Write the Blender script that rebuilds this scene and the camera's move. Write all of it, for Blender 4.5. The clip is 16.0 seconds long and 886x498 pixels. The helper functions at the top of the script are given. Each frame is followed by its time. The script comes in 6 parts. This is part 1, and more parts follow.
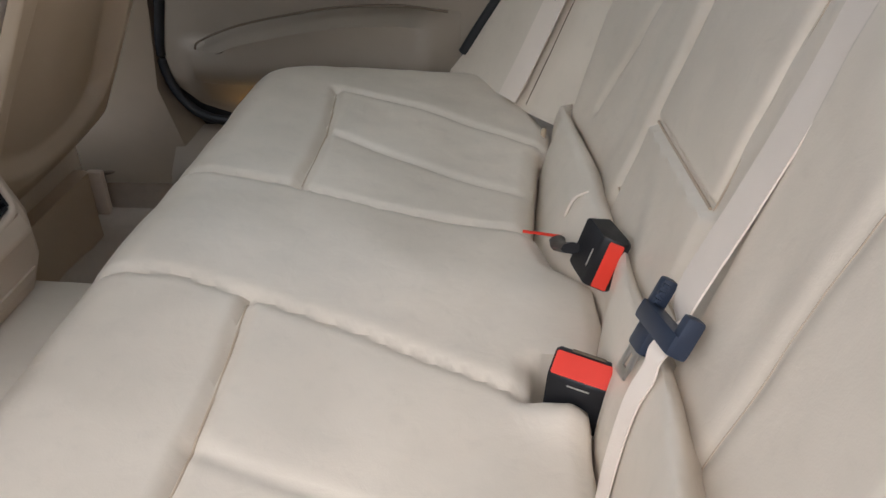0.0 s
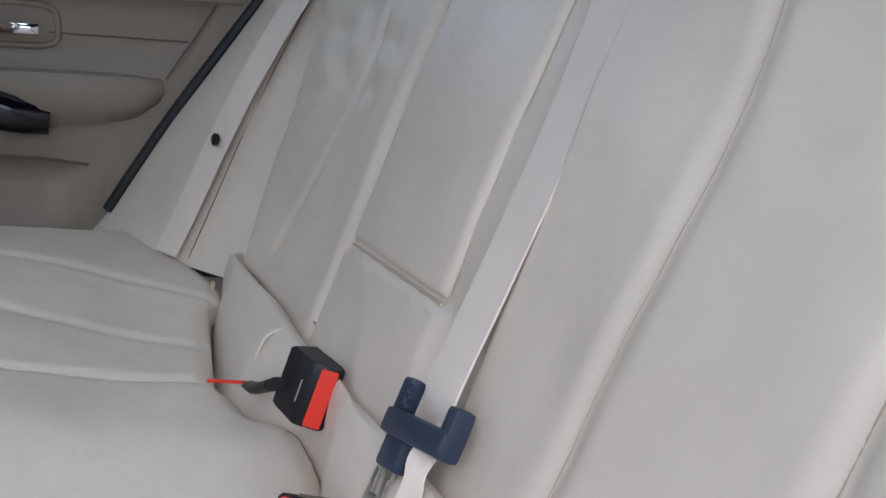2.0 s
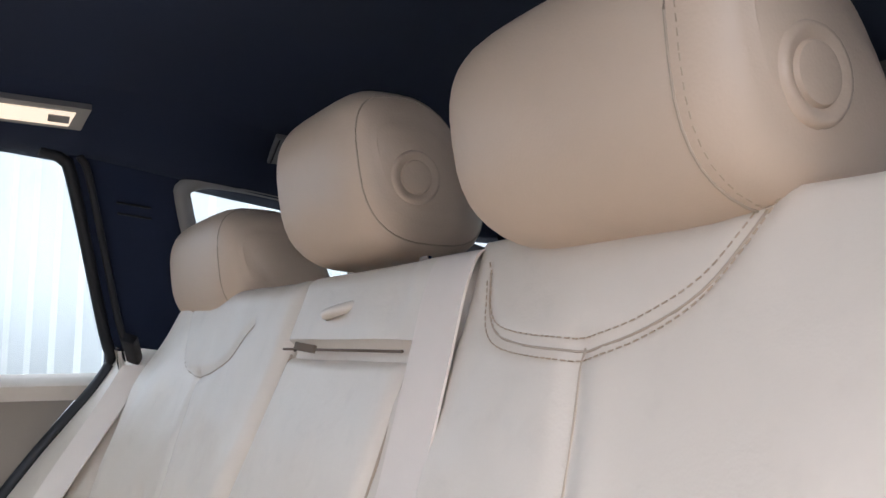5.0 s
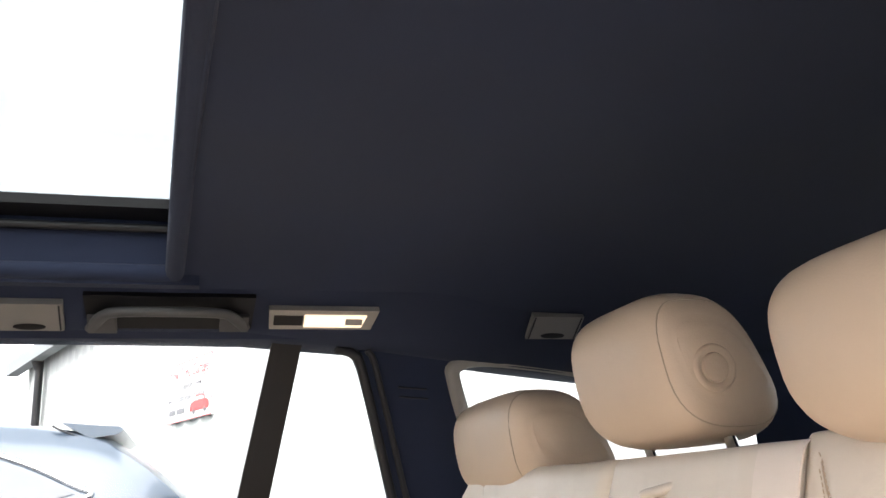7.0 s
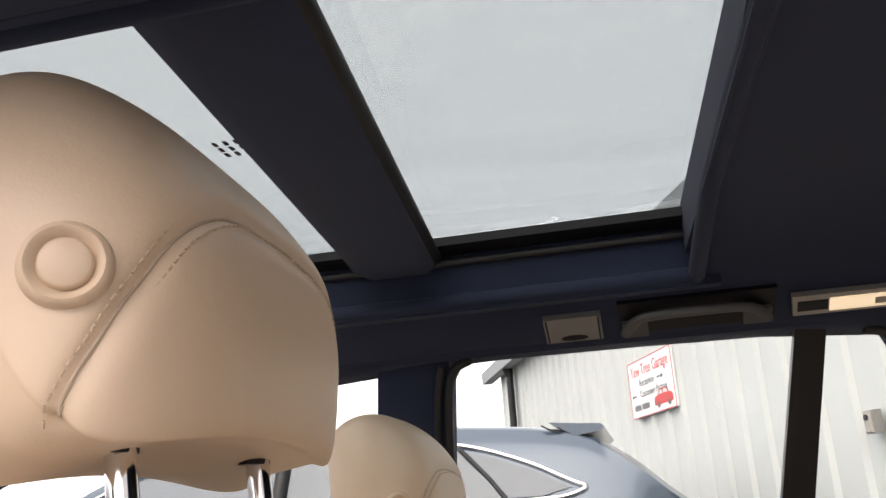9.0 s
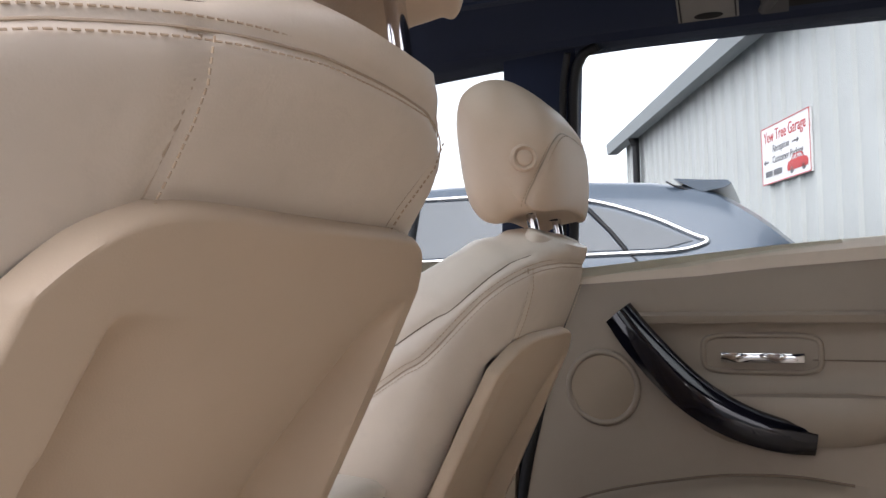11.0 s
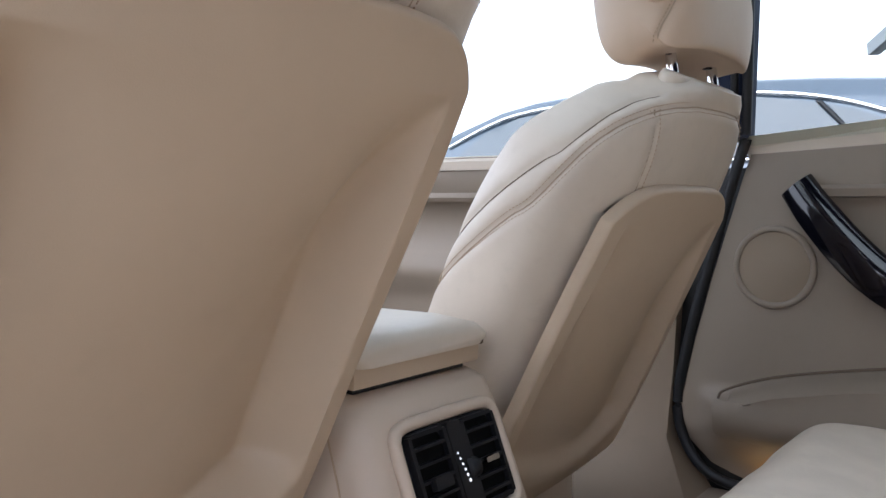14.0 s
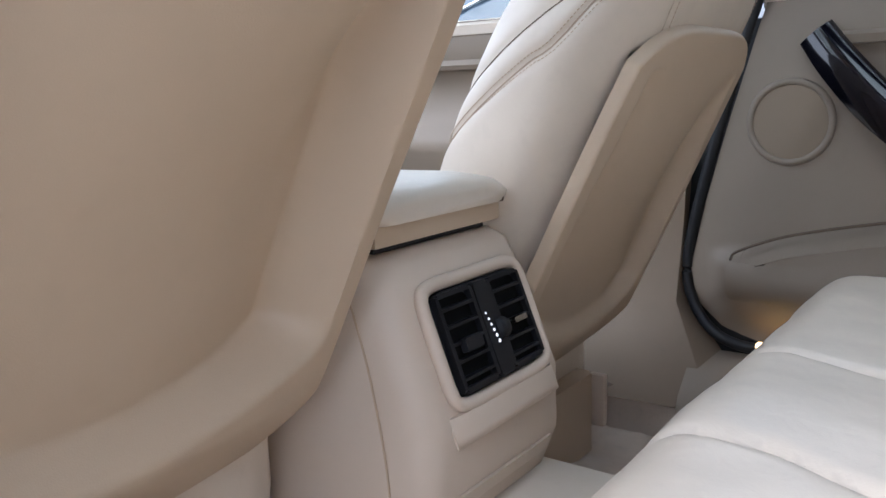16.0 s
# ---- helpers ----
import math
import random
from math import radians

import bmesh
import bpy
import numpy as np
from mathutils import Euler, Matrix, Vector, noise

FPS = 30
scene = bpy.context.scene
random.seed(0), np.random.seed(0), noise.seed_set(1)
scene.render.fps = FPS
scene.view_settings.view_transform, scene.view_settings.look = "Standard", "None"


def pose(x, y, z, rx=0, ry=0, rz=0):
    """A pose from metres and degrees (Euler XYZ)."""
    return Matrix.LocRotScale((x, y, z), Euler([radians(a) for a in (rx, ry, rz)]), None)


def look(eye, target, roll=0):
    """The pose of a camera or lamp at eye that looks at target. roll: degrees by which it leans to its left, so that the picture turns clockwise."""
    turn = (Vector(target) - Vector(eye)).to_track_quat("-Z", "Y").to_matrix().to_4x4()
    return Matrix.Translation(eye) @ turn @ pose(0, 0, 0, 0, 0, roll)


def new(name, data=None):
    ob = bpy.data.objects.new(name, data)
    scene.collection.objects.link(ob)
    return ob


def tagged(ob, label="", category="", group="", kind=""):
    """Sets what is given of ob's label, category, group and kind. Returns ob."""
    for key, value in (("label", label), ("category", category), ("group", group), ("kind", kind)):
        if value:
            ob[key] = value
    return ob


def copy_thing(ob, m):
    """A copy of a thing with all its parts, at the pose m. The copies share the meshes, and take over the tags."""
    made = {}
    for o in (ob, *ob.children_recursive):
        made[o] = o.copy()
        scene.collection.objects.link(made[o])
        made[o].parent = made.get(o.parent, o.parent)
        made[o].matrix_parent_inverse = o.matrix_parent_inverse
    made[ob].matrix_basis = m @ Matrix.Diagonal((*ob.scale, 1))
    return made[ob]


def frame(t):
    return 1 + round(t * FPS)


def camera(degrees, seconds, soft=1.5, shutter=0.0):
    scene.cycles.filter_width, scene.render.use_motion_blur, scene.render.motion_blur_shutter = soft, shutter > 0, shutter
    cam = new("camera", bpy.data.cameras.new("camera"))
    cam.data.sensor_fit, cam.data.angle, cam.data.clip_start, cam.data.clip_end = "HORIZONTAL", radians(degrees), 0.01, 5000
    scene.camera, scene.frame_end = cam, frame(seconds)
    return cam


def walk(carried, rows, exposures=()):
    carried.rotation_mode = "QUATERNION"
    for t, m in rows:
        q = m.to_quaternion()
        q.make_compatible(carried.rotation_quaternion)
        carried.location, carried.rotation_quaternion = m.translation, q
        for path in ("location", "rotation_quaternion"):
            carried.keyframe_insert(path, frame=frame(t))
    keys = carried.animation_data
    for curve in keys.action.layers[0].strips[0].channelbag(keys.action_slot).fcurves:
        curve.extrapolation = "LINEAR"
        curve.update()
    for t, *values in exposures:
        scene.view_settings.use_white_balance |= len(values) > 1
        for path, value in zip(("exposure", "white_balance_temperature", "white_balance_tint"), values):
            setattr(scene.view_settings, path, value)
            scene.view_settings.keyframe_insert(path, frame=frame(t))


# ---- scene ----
cam = camera(55.0, 16.0)
PATH = [
    (0, (-0.720, 0.062, 0.835), (0.981, 0.247, -0.201), -1.2),
    (0.5, (-0.656, 0.124, 0.796), (1.027, -0.196, -0.235), 1.1),
    (1, (-0.641, 0.103, 0.794), (1.017, -0.405, -0.203), 3.3),
    (1.5, (-0.63, 0.09, 0.711), (1.095, -0.519, -0.096), 5.7),
    (2, (-0.647, 0.109, 0.718), (1.161, -0.534, 0.154), 5.1),
    (2.5, (-0.628, 0.108, 0.768), (1.2, -0.62, 0.408), 3.6),
    (3, (-0.616, 0.103, 0.794), (1.219, -0.665, 0.585), 3.4),
    (3.5, (-0.606, 0.093, 0.823), (1.221, -0.717, 0.743), 3.1),
    (4, (-0.605, 0.069, 0.85), (1.182, -0.827, 0.866), 2.1),
    (4.2, (-0.598, 0.047, 0.856), (1.162, -0.901, 0.886), 1.8),
    (6.3, (-0.636, 0.086, 0.892), (1.088, -0.776, 1.425), -0.4),
    (6.5, (-0.648, 0.101, 0.907), (1.111, -0.699, 1.42), -0.2),
    (7, (-0.669, 0.171, 0.897), (1.171, -0.387, 1.447), -2.8),
    (7.5, (-0.687, 0.21, 0.896), (1.203, -0.117, 1.462), -3.5),
    (8, (-0.704, 0.251, 0.907), (1.208, 0.239, 1.492), -5.0),
    (8.5, (-0.716, 0.278, 0.911), (1.176, 0.497, 1.519), -4.9),
    (9, (-0.731, 0.291, 0.897), (1.137, 0.699, 1.484), -3.6),
    (9.5, (-0.732, 0.29, 0.861), (1.15, 0.819, 1.285), -3.0),
    (9.7, (-0.732, 0.286, 0.851), (1.153, 0.846, 1.212), -2.7),
    (10, (-0.736, 0.292, 0.828), (1.161, 0.856, 1.119), -2.5),
    (10.2, (-0.736, 0.299, 0.81), (1.169, 0.867, 1.036), -2.6),
    (12.5, (-0.703, 0.278, 0.704), (0.998, 1.327, 0.628), 1.2),
    (13, (-0.679, 0.256, 0.702), (0.964, 1.394, 0.623), 0.8),
    (13.5, (-0.652, 0.218, 0.699), (0.965, 1.393, 0.626), 0.4),
    (14, (-0.634, 0.201, 0.672), (0.964, 1.399, 0.561), 0.2),
    (14.5, (-0.63, 0.211, 0.655), (0.967, 1.396, 0.448), 0.0),
    (15, (-0.618, 0.218, 0.644), (0.972, 1.403, 0.381), -0.2),
    (15.5, (-0.607, 0.241, 0.635), (0.979, 1.417, 0.318), -0.9),
    (16, (-0.613, 0.265, 0.63), (0.988, 1.408, 0.269), -1.8),
]
EXPOSURES = [
    (0.0, 0.52, 6050, 12), (0.7, 0.33, 5550, 12), (2.0, 0.45, 5400, 12), (3.0, 0.50, 5700, 12), (4.2, 0.62, 5800, 13), (6.3, 2.2, 6200, 19), (7.2, 1.65, 6900, 17),
    (8.5, 1.06, 7250, 20), (9.5, 0.68, 6900, 20), (10.2, 0.58, 6550, 20), (12.5, 0.72, 6050, 17), (13.5, 0.88, 5750, 16), (14.5, 0.92, 5750, 15), (15.0, 0.96, 5700, 15), (15.5, 1.14, 5650, 14), (16.0, 1.16, 5550, 14)]
walk(cam, [(t, look(eye, target, roll)) for t, eye, target, roll in PATH], EXPOSURES)

# ---- light ----
world = bpy.data.worlds.new("overcast sky")
scene.world = world
world.use_nodes = True
wn = world.node_tree
sky = wn.nodes.new("ShaderNodeTexSky")
sky.sky_type, sky.sun_disc = "NISHITA", False
sky.sun_elevation, sky.sun_rotation = radians(45), radians(286)
sky.air_density, sky.dust_density, sky.ozone_density = 1.0, 6.0, 1.0
veil = wn.nodes.new("ShaderNodeMix")
veil.data_type = "RGBA"
veil.inputs[0].default_value = 0.8
veil.inputs[7].default_value = (10.2, 10.6, 11.0, 1)
wn.links.new(sky.outputs[0], veil.inputs[6])
wn.links.new(veil.outputs[2], wn.nodes["Background"].inputs[0])
wn.nodes["Background"].inputs[1].default_value = 0.15
sun = new("sun", bpy.data.lights.new("sun", "SUN"))
sun.data.energy, sun.data.angle, sun.data.color = 1.3, radians(60), (1.0, 0.98, 0.95)
sun.matrix_world = look((-5.45, 1.57, 5.67), (0, 0, 0))


# ---- materials ----
def nodes_of(name):
    m = bpy.data.materials.new(name)
    m.use_nodes = True
    return m, m.node_tree, m.node_tree.nodes["Principled BSDF"]


def surface(name, color, rough=0.5, metal=0.0, grain=0.0, grain_scale=900.0, vary=0.08, vary_scale=7.0, stain=0.0, coat=0.0, sheen=0.0, spec=0.5, cells=False, wrinkle=0.0):
    """A surface with slow colour drift, soiling and a fine relief, in metres."""
    m, tree, bsdf = nodes_of(name)
    make, link = tree.nodes.new, tree.links.new
    where = make("ShaderNodeTexCoord")
    slow = make("ShaderNodeTexNoise")
    slow.inputs["Scale"].default_value, slow.inputs["Detail"].default_value = vary_scale, 6
    link(where.outputs["Object"], slow.inputs["Vector"])
    ramp = make("ShaderNodeMapRange")
    ramp.inputs["From Min"].default_value, ramp.inputs["From Max"].default_value = 0.3, 0.7
    ramp.inputs["To Min"].default_value, ramp.inputs["To Max"].default_value = 1 - vary, 1 + vary * 0.6
    link(slow.outputs[0], ramp.inputs[0])
    mul = make("ShaderNodeMix")
    mul.data_type, mul.blend_type = "RGBA", "MULTIPLY"
    mul.inputs[0].default_value = 1
    mul.inputs[6].default_value = (*color, 1)
    link(ramp.outputs[0], mul.inputs[7])
    out = mul.outputs[2]
    if stain:
        spots = make("ShaderNodeTexNoise")
        spots.inputs["Scale"].default_value, spots.inputs["Detail"].default_value = vary_scale * 5.3, 9
        link(where.outputs["Object"], spots.inputs["Vector"])
        cut = make("ShaderNodeMapRange")
        cut.inputs["From Min"].default_value, cut.inputs["From Max"].default_value = 0.56, 0.78
        cut.inputs["To Max"].default_value = stain
        link(spots.outputs[0], cut.inputs[0])
        mix = make("ShaderNodeMix")
        mix.data_type = "RGBA"
        mix.inputs[7].default_value = (*[c * 0.55 for c in color], 1)
        link(cut.outputs[0], mix.inputs[0])
        link(out, mix.inputs[6])
        out = mix.outputs[2]
    link(out, bsdf.inputs["Base Color"])
    bsdf.inputs["Metallic"].default_value = metal
    bsdf.inputs["Specular IOR Level"].default_value = spec
    rr = make("ShaderNodeMapRange")
    rr.inputs["To Min"].default_value, rr.inputs["To Max"].default_value = rough * 0.85, min(1, rough * 1.15)
    link(slow.outputs[0], rr.inputs[0])
    link(rr.outputs[0], bsdf.inputs["Roughness"])
    bsdf.inputs["Coat Weight"].default_value = coat
    bsdf.inputs["Coat Roughness"].default_value = 0.06
    bsdf.inputs["Sheen Weight"].default_value = sheen
    if grain:
        if cells:
            fine = make("ShaderNodeTexVoronoi")
            fine.inputs["Scale"].default_value = grain_scale
        else:
            fine = make("ShaderNodeTexNoise")
            fine.inputs["Scale"].default_value, fine.inputs["Detail"].default_value = grain_scale, 3
        link(where.outputs["Object"], fine.inputs["Vector"])
        bump = make("ShaderNodeBump")
        bump.inputs["Strength"].default_value, bump.inputs["Distance"].default_value = grain, 0.0012
        link(fine.outputs[0], bump.inputs["Height"])
        if wrinkle:
            folds = make("ShaderNodeTexNoise")
            folds.inputs["Scale"].default_value, folds.inputs["Detail"].default_value, folds.inputs["Distortion"].default_value = 38, 4, 0.8
            link(where.outputs["Object"], folds.inputs["Vector"])
            soft = make("ShaderNodeBump")
            soft.inputs["Strength"].default_value, soft.inputs["Distance"].default_value = wrinkle, 0.004
            link(folds.outputs[0], soft.inputs["Height"])
            link(soft.outputs[0], bump.inputs["Normal"])
        link(bump.outputs[0], bsdf.inputs["Normal"])
    return m


LEATHER = surface("cream leather", (0.67, 0.585, 0.485), 0.42, grain=0.045, grain_scale=620, vary=0.07, vary_scale=9, stain=0.12, cells=True, wrinkle=0.16)
HEAD_LEATHER = surface("tan leather", (0.62, 0.475, 0.345), 0.44, grain=0.06, grain_scale=620, vary=0.05, vary_scale=9, stain=0.06, cells=True, wrinkle=0.10)
SHELL = surface("tan moulded plastic", (0.54, 0.425, 0.305), 0.52, grain=0.10, grain_scale=900, vary=0.05, vary_scale=6, stain=0.08)
# beige plastic lowered in colour to carry the shade on the doors
TRIM = surface("shade-darkened beige door plastic", (0.275, 0.225, 0.175), 0.55, grain=0.12, grain_scale=900, vary=0.05, vary_scale=6, stain=0.10)
# darker copy of the door plastic, takes down strong light on the lower pillar
TRIM_DIM = surface("beige door plastic dimmed for pillar", (0.235, 0.180, 0.128), 0.6, grain=0.12, grain_scale=900, vary=0.06, vary_scale=6, stain=0.10, spec=0.3)
# same beige plastic, raised in colour for the light on the console
CONSOLE = surface("beige console plastic", (0.58, 0.475, 0.375), 0.5, grain=0.10, grain_scale=900, vary=0.05, vary_scale=6, stain=0.06)
TANSEAM = surface("tan seam thread", (0.46, 0.365, 0.27), 0.8, vary=0.05)
SEAM = surface("brown seam thread", (0.15, 0.11, 0.078), 0.8, vary=0.05)
THREAD = surface("beige thread", (0.48, 0.365, 0.255), 0.7, vary=0.05)
CARPET = surface("beige carpet", (0.55, 0.46, 0.37), 0.95, grain=0.9, grain_scale=700, vary=0.14, vary_scale=14, stain=0.3, sheen=0.3)
WEB = surface("beige belt webbing", (0.76, 0.66, 0.57), 0.62, grain=0.3, grain_scale=1500, vary=0.04, vary_scale=20)
FABRIC = surface("anthracite headliner cloth", (0.0135, 0.022, 0.053), 0.95, grain=0.35, grain_scale=1300, vary=0.15, vary_scale=5, sheen=0.05)
BLACK = surface("black plastic", (0.009, 0.009, 0.011), 0.42, grain=0.08, grain_scale=1200, vary=0.1, spec=0.3)
HANDLE = surface("dark grey handle plastic", (0.075, 0.075, 0.078), 0.55, grain=0.1, vary=0.06)
DUCT_SHADE = surface("painted duct shade", (0.003, 0.003, 0.003), 0.9, spec=0.1)
RUBBER = surface("black rubber seal", (0.010, 0.011, 0.014), 0.5, grain=0.05, vary=0.15, vary_scale=20)
GLOSS = surface("black lacquer", (0.005, 0.005, 0.009), 0.10, vary=0.05, coat=0.2)
NAVY = surface("dark blue plastic", (0.020, 0.030, 0.055), 0.38, grain=0.06, vary=0.1)
RED = surface("red plastic", (0.72, 0.045, 0.025), 0.35, vary=0.06, vary_scale=40)
CHROME = surface("chrome", (0.75, 0.75, 0.76), 0.10, metal=1.0, vary=0.03)
STEEL = surface("bare steel", (0.55, 0.54, 0.52), 0.30, metal=1.0, vary=0.1, vary_scale=60)
GREY = surface("grey roof plastic", (0.22, 0.21, 0.20), 0.6, grain=0.1, vary=0.06)
PALE = surface("pale grey plastic", (0.34, 0.32, 0.29), 0.55, grain=0.08, vary=0.06)
GRILLE = surface("speaker cloth", (0.30, 0.235, 0.17), 0.9, grain=0.9, grain_scale=1100, vary=0.05)
PAINT = surface("grey blue car paint", (0.062, 0.086, 0.120), 0.30, metal=0.30, vary=0.05, vary_scale=2, coat=0.6)
CLAD = surface("pale grey sheet cladding", (0.50, 0.52, 0.51), 0.5, vary=0.07, vary_scale=0.8, stain=0.12)
FLASH = surface("grey flashing", (0.22, 0.24, 0.25), 0.5, vary=0.08)
ASPHALT = surface("asphalt", (0.055, 0.055, 0.056), 0.9, grain=0.8, grain_scale=160, vary=0.25, vary_scale=1.4, stain=0.4)
WHITE = surface("white sign board", (0.78, 0.78, 0.78), 0.4, vary=0.04)
SIGNRED = surface("red sign print", (0.55, 0.03, 0.03), 0.5, vary=0.04)
SIGNGREY = surface("grey sign print", (0.12, 0.12, 0.13), 0.5, vary=0.04)
LENSRED = surface("red lamp lens", (0.16, 0.008, 0.010), 0.16, vary=0.2, vary_scale=12, coat=1.0)
TYRE = surface("tyre rubber", (0.02, 0.02, 0.02), 0.8, vary=0.1)


def glass(name, tint, gloss):
    m, tree, bsdf = nodes_of(name)
    tree.nodes.remove(bsdf)
    make, link = tree.nodes.new, tree.links.new
    clear, shine, mix, lw, mul = (make(k) for k in ("ShaderNodeBsdfTransparent", "ShaderNodeBsdfGlossy", "ShaderNodeMixShader", "ShaderNodeLayerWeight", "ShaderNodeMath"))
    clear.inputs[0].default_value = (*tint, 1)
    shine.inputs["Roughness"].default_value = 0.02
    lw.inputs[0].default_value = 0.25
    mul.operation = "MULTIPLY"
    mul.inputs[1].default_value = gloss
    link(lw.outputs["Fresnel"], mul.inputs[0])
    link(mul.outputs[0], mix.inputs[0])
    link(clear.outputs[0], mix.inputs[1])
    link(shine.outputs[0], mix.inputs[2])
    link(mix.outputs[0], tree.nodes["Material Output"].inputs[0])
    return m


GLASS = glass("window glass", (0.93, 0.96, 0.95), 0.6)
ROOF_GLASS = glass("tinted roof glass", (0.62, 0.66, 0.66), 0.5)
DARK_GLASS = surface("car glass seen from outside", (0.10, 0.115, 0.135), 0.08, vary=0.05, spec=0.5)


def glow(name, color, strength):
    m, tree, bsdf = nodes_of(name)
    bsdf.inputs["Base Color"].default_value = (*color, 1)
    bsdf.inputs["Emission Color"].default_value = (*color, 1)
    bsdf.inputs["Emission Strength"].default_value = strength
    return m


LAMP_ON = glow("lit lamp lens", (1.0, 0.84, 0.60), 0.36)
SILL_ON = glow("lit entry lamp", (1.0, 0.62, 0.22), 2.2)
ICON = glow("white icon", (0.9, 0.9, 0.9), 0.6)


# ---- shaping ----
def thing(name, label, category, group="", kind="", at=(0, 0, 0)):
    ob = new(name)
    ob.location = at
    ob.empty_display_size = 0.05
    return tagged(ob, label, category, group, kind)


def part(name, shape, material, parent, label="", smooth=True):
    """One mesh object under a thing or under a part; shape is a bmesh, or verts and faces in world places."""
    me = bpy.data.meshes.new(name)
    if isinstance(shape, bmesh.types.BMesh):
        bmesh.ops.recalc_face_normals(shape, faces=shape.faces)
        shape.to_mesh(me)
        shape.free()
    else:
        me.from_pydata([tuple(v) for v in shape[0]], [], shape[1])
        b = bmesh.new()
        b.from_mesh(me)
        bmesh.ops.recalc_face_normals(b, faces=b.faces)
        b.to_mesh(me)
        b.free()
    me.materials.append(material)
    if smooth:
        me.shade_smooth()
        me.set_sharp_from_angle(angle=radians(50))
    ob = new(name, me)
    if parent is not None:
        ob.parent = parent
        if parent.type == "EMPTY":
            ob.matrix_parent_inverse = Matrix.Translation(-parent.location)
    if label:
        ob["label"] = label
    return ob


def spread(n, edge=1.0):
    """n + 1 places from 0 to 1, closer together near both ends."""
    return [(1 - edge) * i / n + edge * 0.5 * (1 - math.cos(math.pi * i / n)) for i in range(n + 1)]


def sheet(place, us, vs, loop_u=False, loop_v=False):
    pts = [place(u, v) for v in vs for u in us]
    nu, nv = len(us), len(vs)
    faces = []
    for j in range(nv if loop_v else nv - 1):
        for i in range(nu if loop_u else nu - 1):
            a, b = i, (i + 1) % nu
            c, d = j, (j + 1) % nv
            faces.append((c * nu + a, c * nu + b, d * nu + b, d * nu + a))
    return pts, faces


def thick(shape, us, vs, push):
    """Closes an open sheet into a slab: a second sheet pushed by the given vector, and a rim."""
    pts, faces = shape
    nu, nv, n = len(us), len(vs), len(pts)
    far = [Vector(p) + Vector(push) for p in pts]
    rim = [i for i in range(nu)] + [j * nu + nu - 1 for j in range(1, nv)] + [(nv - 1) * nu + i for i in range(nu - 2, -1, -1)] + [j * nu for j in range(nv - 2, 0, -1)]
    faces = faces + [tuple(n + k for k in reversed(f)) for f in faces]
    for a, b in zip(rim, rim[1:] + rim[:1]):
        faces.append((a, b, n + b, n + a))
    return list(pts) + far, faces


def loft(rings, caps=True):
    n = len(rings[0])
    pts = [p for r in rings for p in r]
    faces = [(j * n + i, j * n + (i + 1) % n, (j + 1) * n + (i + 1) % n, (j + 1) * n + i) for j in range(len(rings) - 1) for i in range(n)]
    if caps:
        faces += [tuple(range(n - 1, -1, -1)), tuple((len(rings) - 1) * n + i for i in range(n))]
    return pts, faces


def join(*shapes):
    pts, faces = [], []
    for p, f in shapes:
        k = len(pts)
        pts += list(p)
        faces += [tuple(i + k for i in q) for q in f]
    return pts, faces


def smooth_line(points, steps=8):
    """A rounded line through points."""
    p = [Vector(q) for q in points]
    p = [2 * p[0] - p[1]] + p + [2 * p[-1] - p[-2]]
    out = []
    for i in range(1, len(p) - 2):
        for k in range(steps):
            t = k / steps
            out.append(0.5 * (2 * p[i] + (p[i + 1] - p[i - 1]) * t + (2 * p[i - 1] - 5 * p[i] + 4 * p[i + 1] - p[i + 2]) * t * t + (3 * p[i] - p[i - 1] - 3 * p[i + 1] + p[i + 2]) * t ** 3))
    return out + [p[-2]]


def tube(points, radius, n=8, flat=1.0, up=(0, 0, 1), closed=False):
    p = [Vector(q) for q in points]
    rings = []
    for i, q in enumerate(p):
        ahead = (p[min(i + 1, len(p) - 1)] - p[max(i - 1, 0)]).normalized()
        side = ahead.cross(Vector(up))
        side = side.normalized() if side.length > 1e-4 else Vector((1, 0, 0))
        top = side.cross(ahead).normalized()
        r = radius(i / max(1, len(p) - 1)) if callable(radius) else radius
        rings.append([q + r * (math.cos(a) * side + flat * math.sin(a) * top) for a in (2 * math.pi * k / n for k in range(n))])
    return loft(rings)


def ribbon(points, side, width, thickness, normal):
    """A flat strap along points; side and normal may be vectors or functions of 0..1."""
    p = [Vector(q) for q in points]
    rings = []
    for i, q in enumerate(p):
        t = i / (len(p) - 1)
        s = Vector(side(t) if callable(side) else side).normalized() * width / 2
        m = Vector(normal(t) if callable(normal) else normal).normalized() * thickness / 2
        rings.append([q - s - m, q + s - m, q + s + m, q - s + m])
    return loft(rings)


def block(center, size, bevel=0.004, turn=None, segments=2, taper=None):
    b = bmesh.new()
    bmesh.ops.create_cube(b, size=1)
    for v in b.verts:
        v.co = Vector((v.co.x * size[0], v.co.y * size[1], v.co.z * size[2]))
        if taper and v.co.z > 0:
            v.co.x *= taper[0]
            v.co.y *= taper[1]
    if bevel:
        bmesh.ops.bevel(b, geom=b.edges[:], offset=bevel, segments=segments, affect="EDGES", profile=0.6)
    m = Matrix.Translation(center) @ (turn.to_4x4() if turn else Matrix())
    bmesh.ops.transform(b, matrix=m, verts=b.verts)
    return b


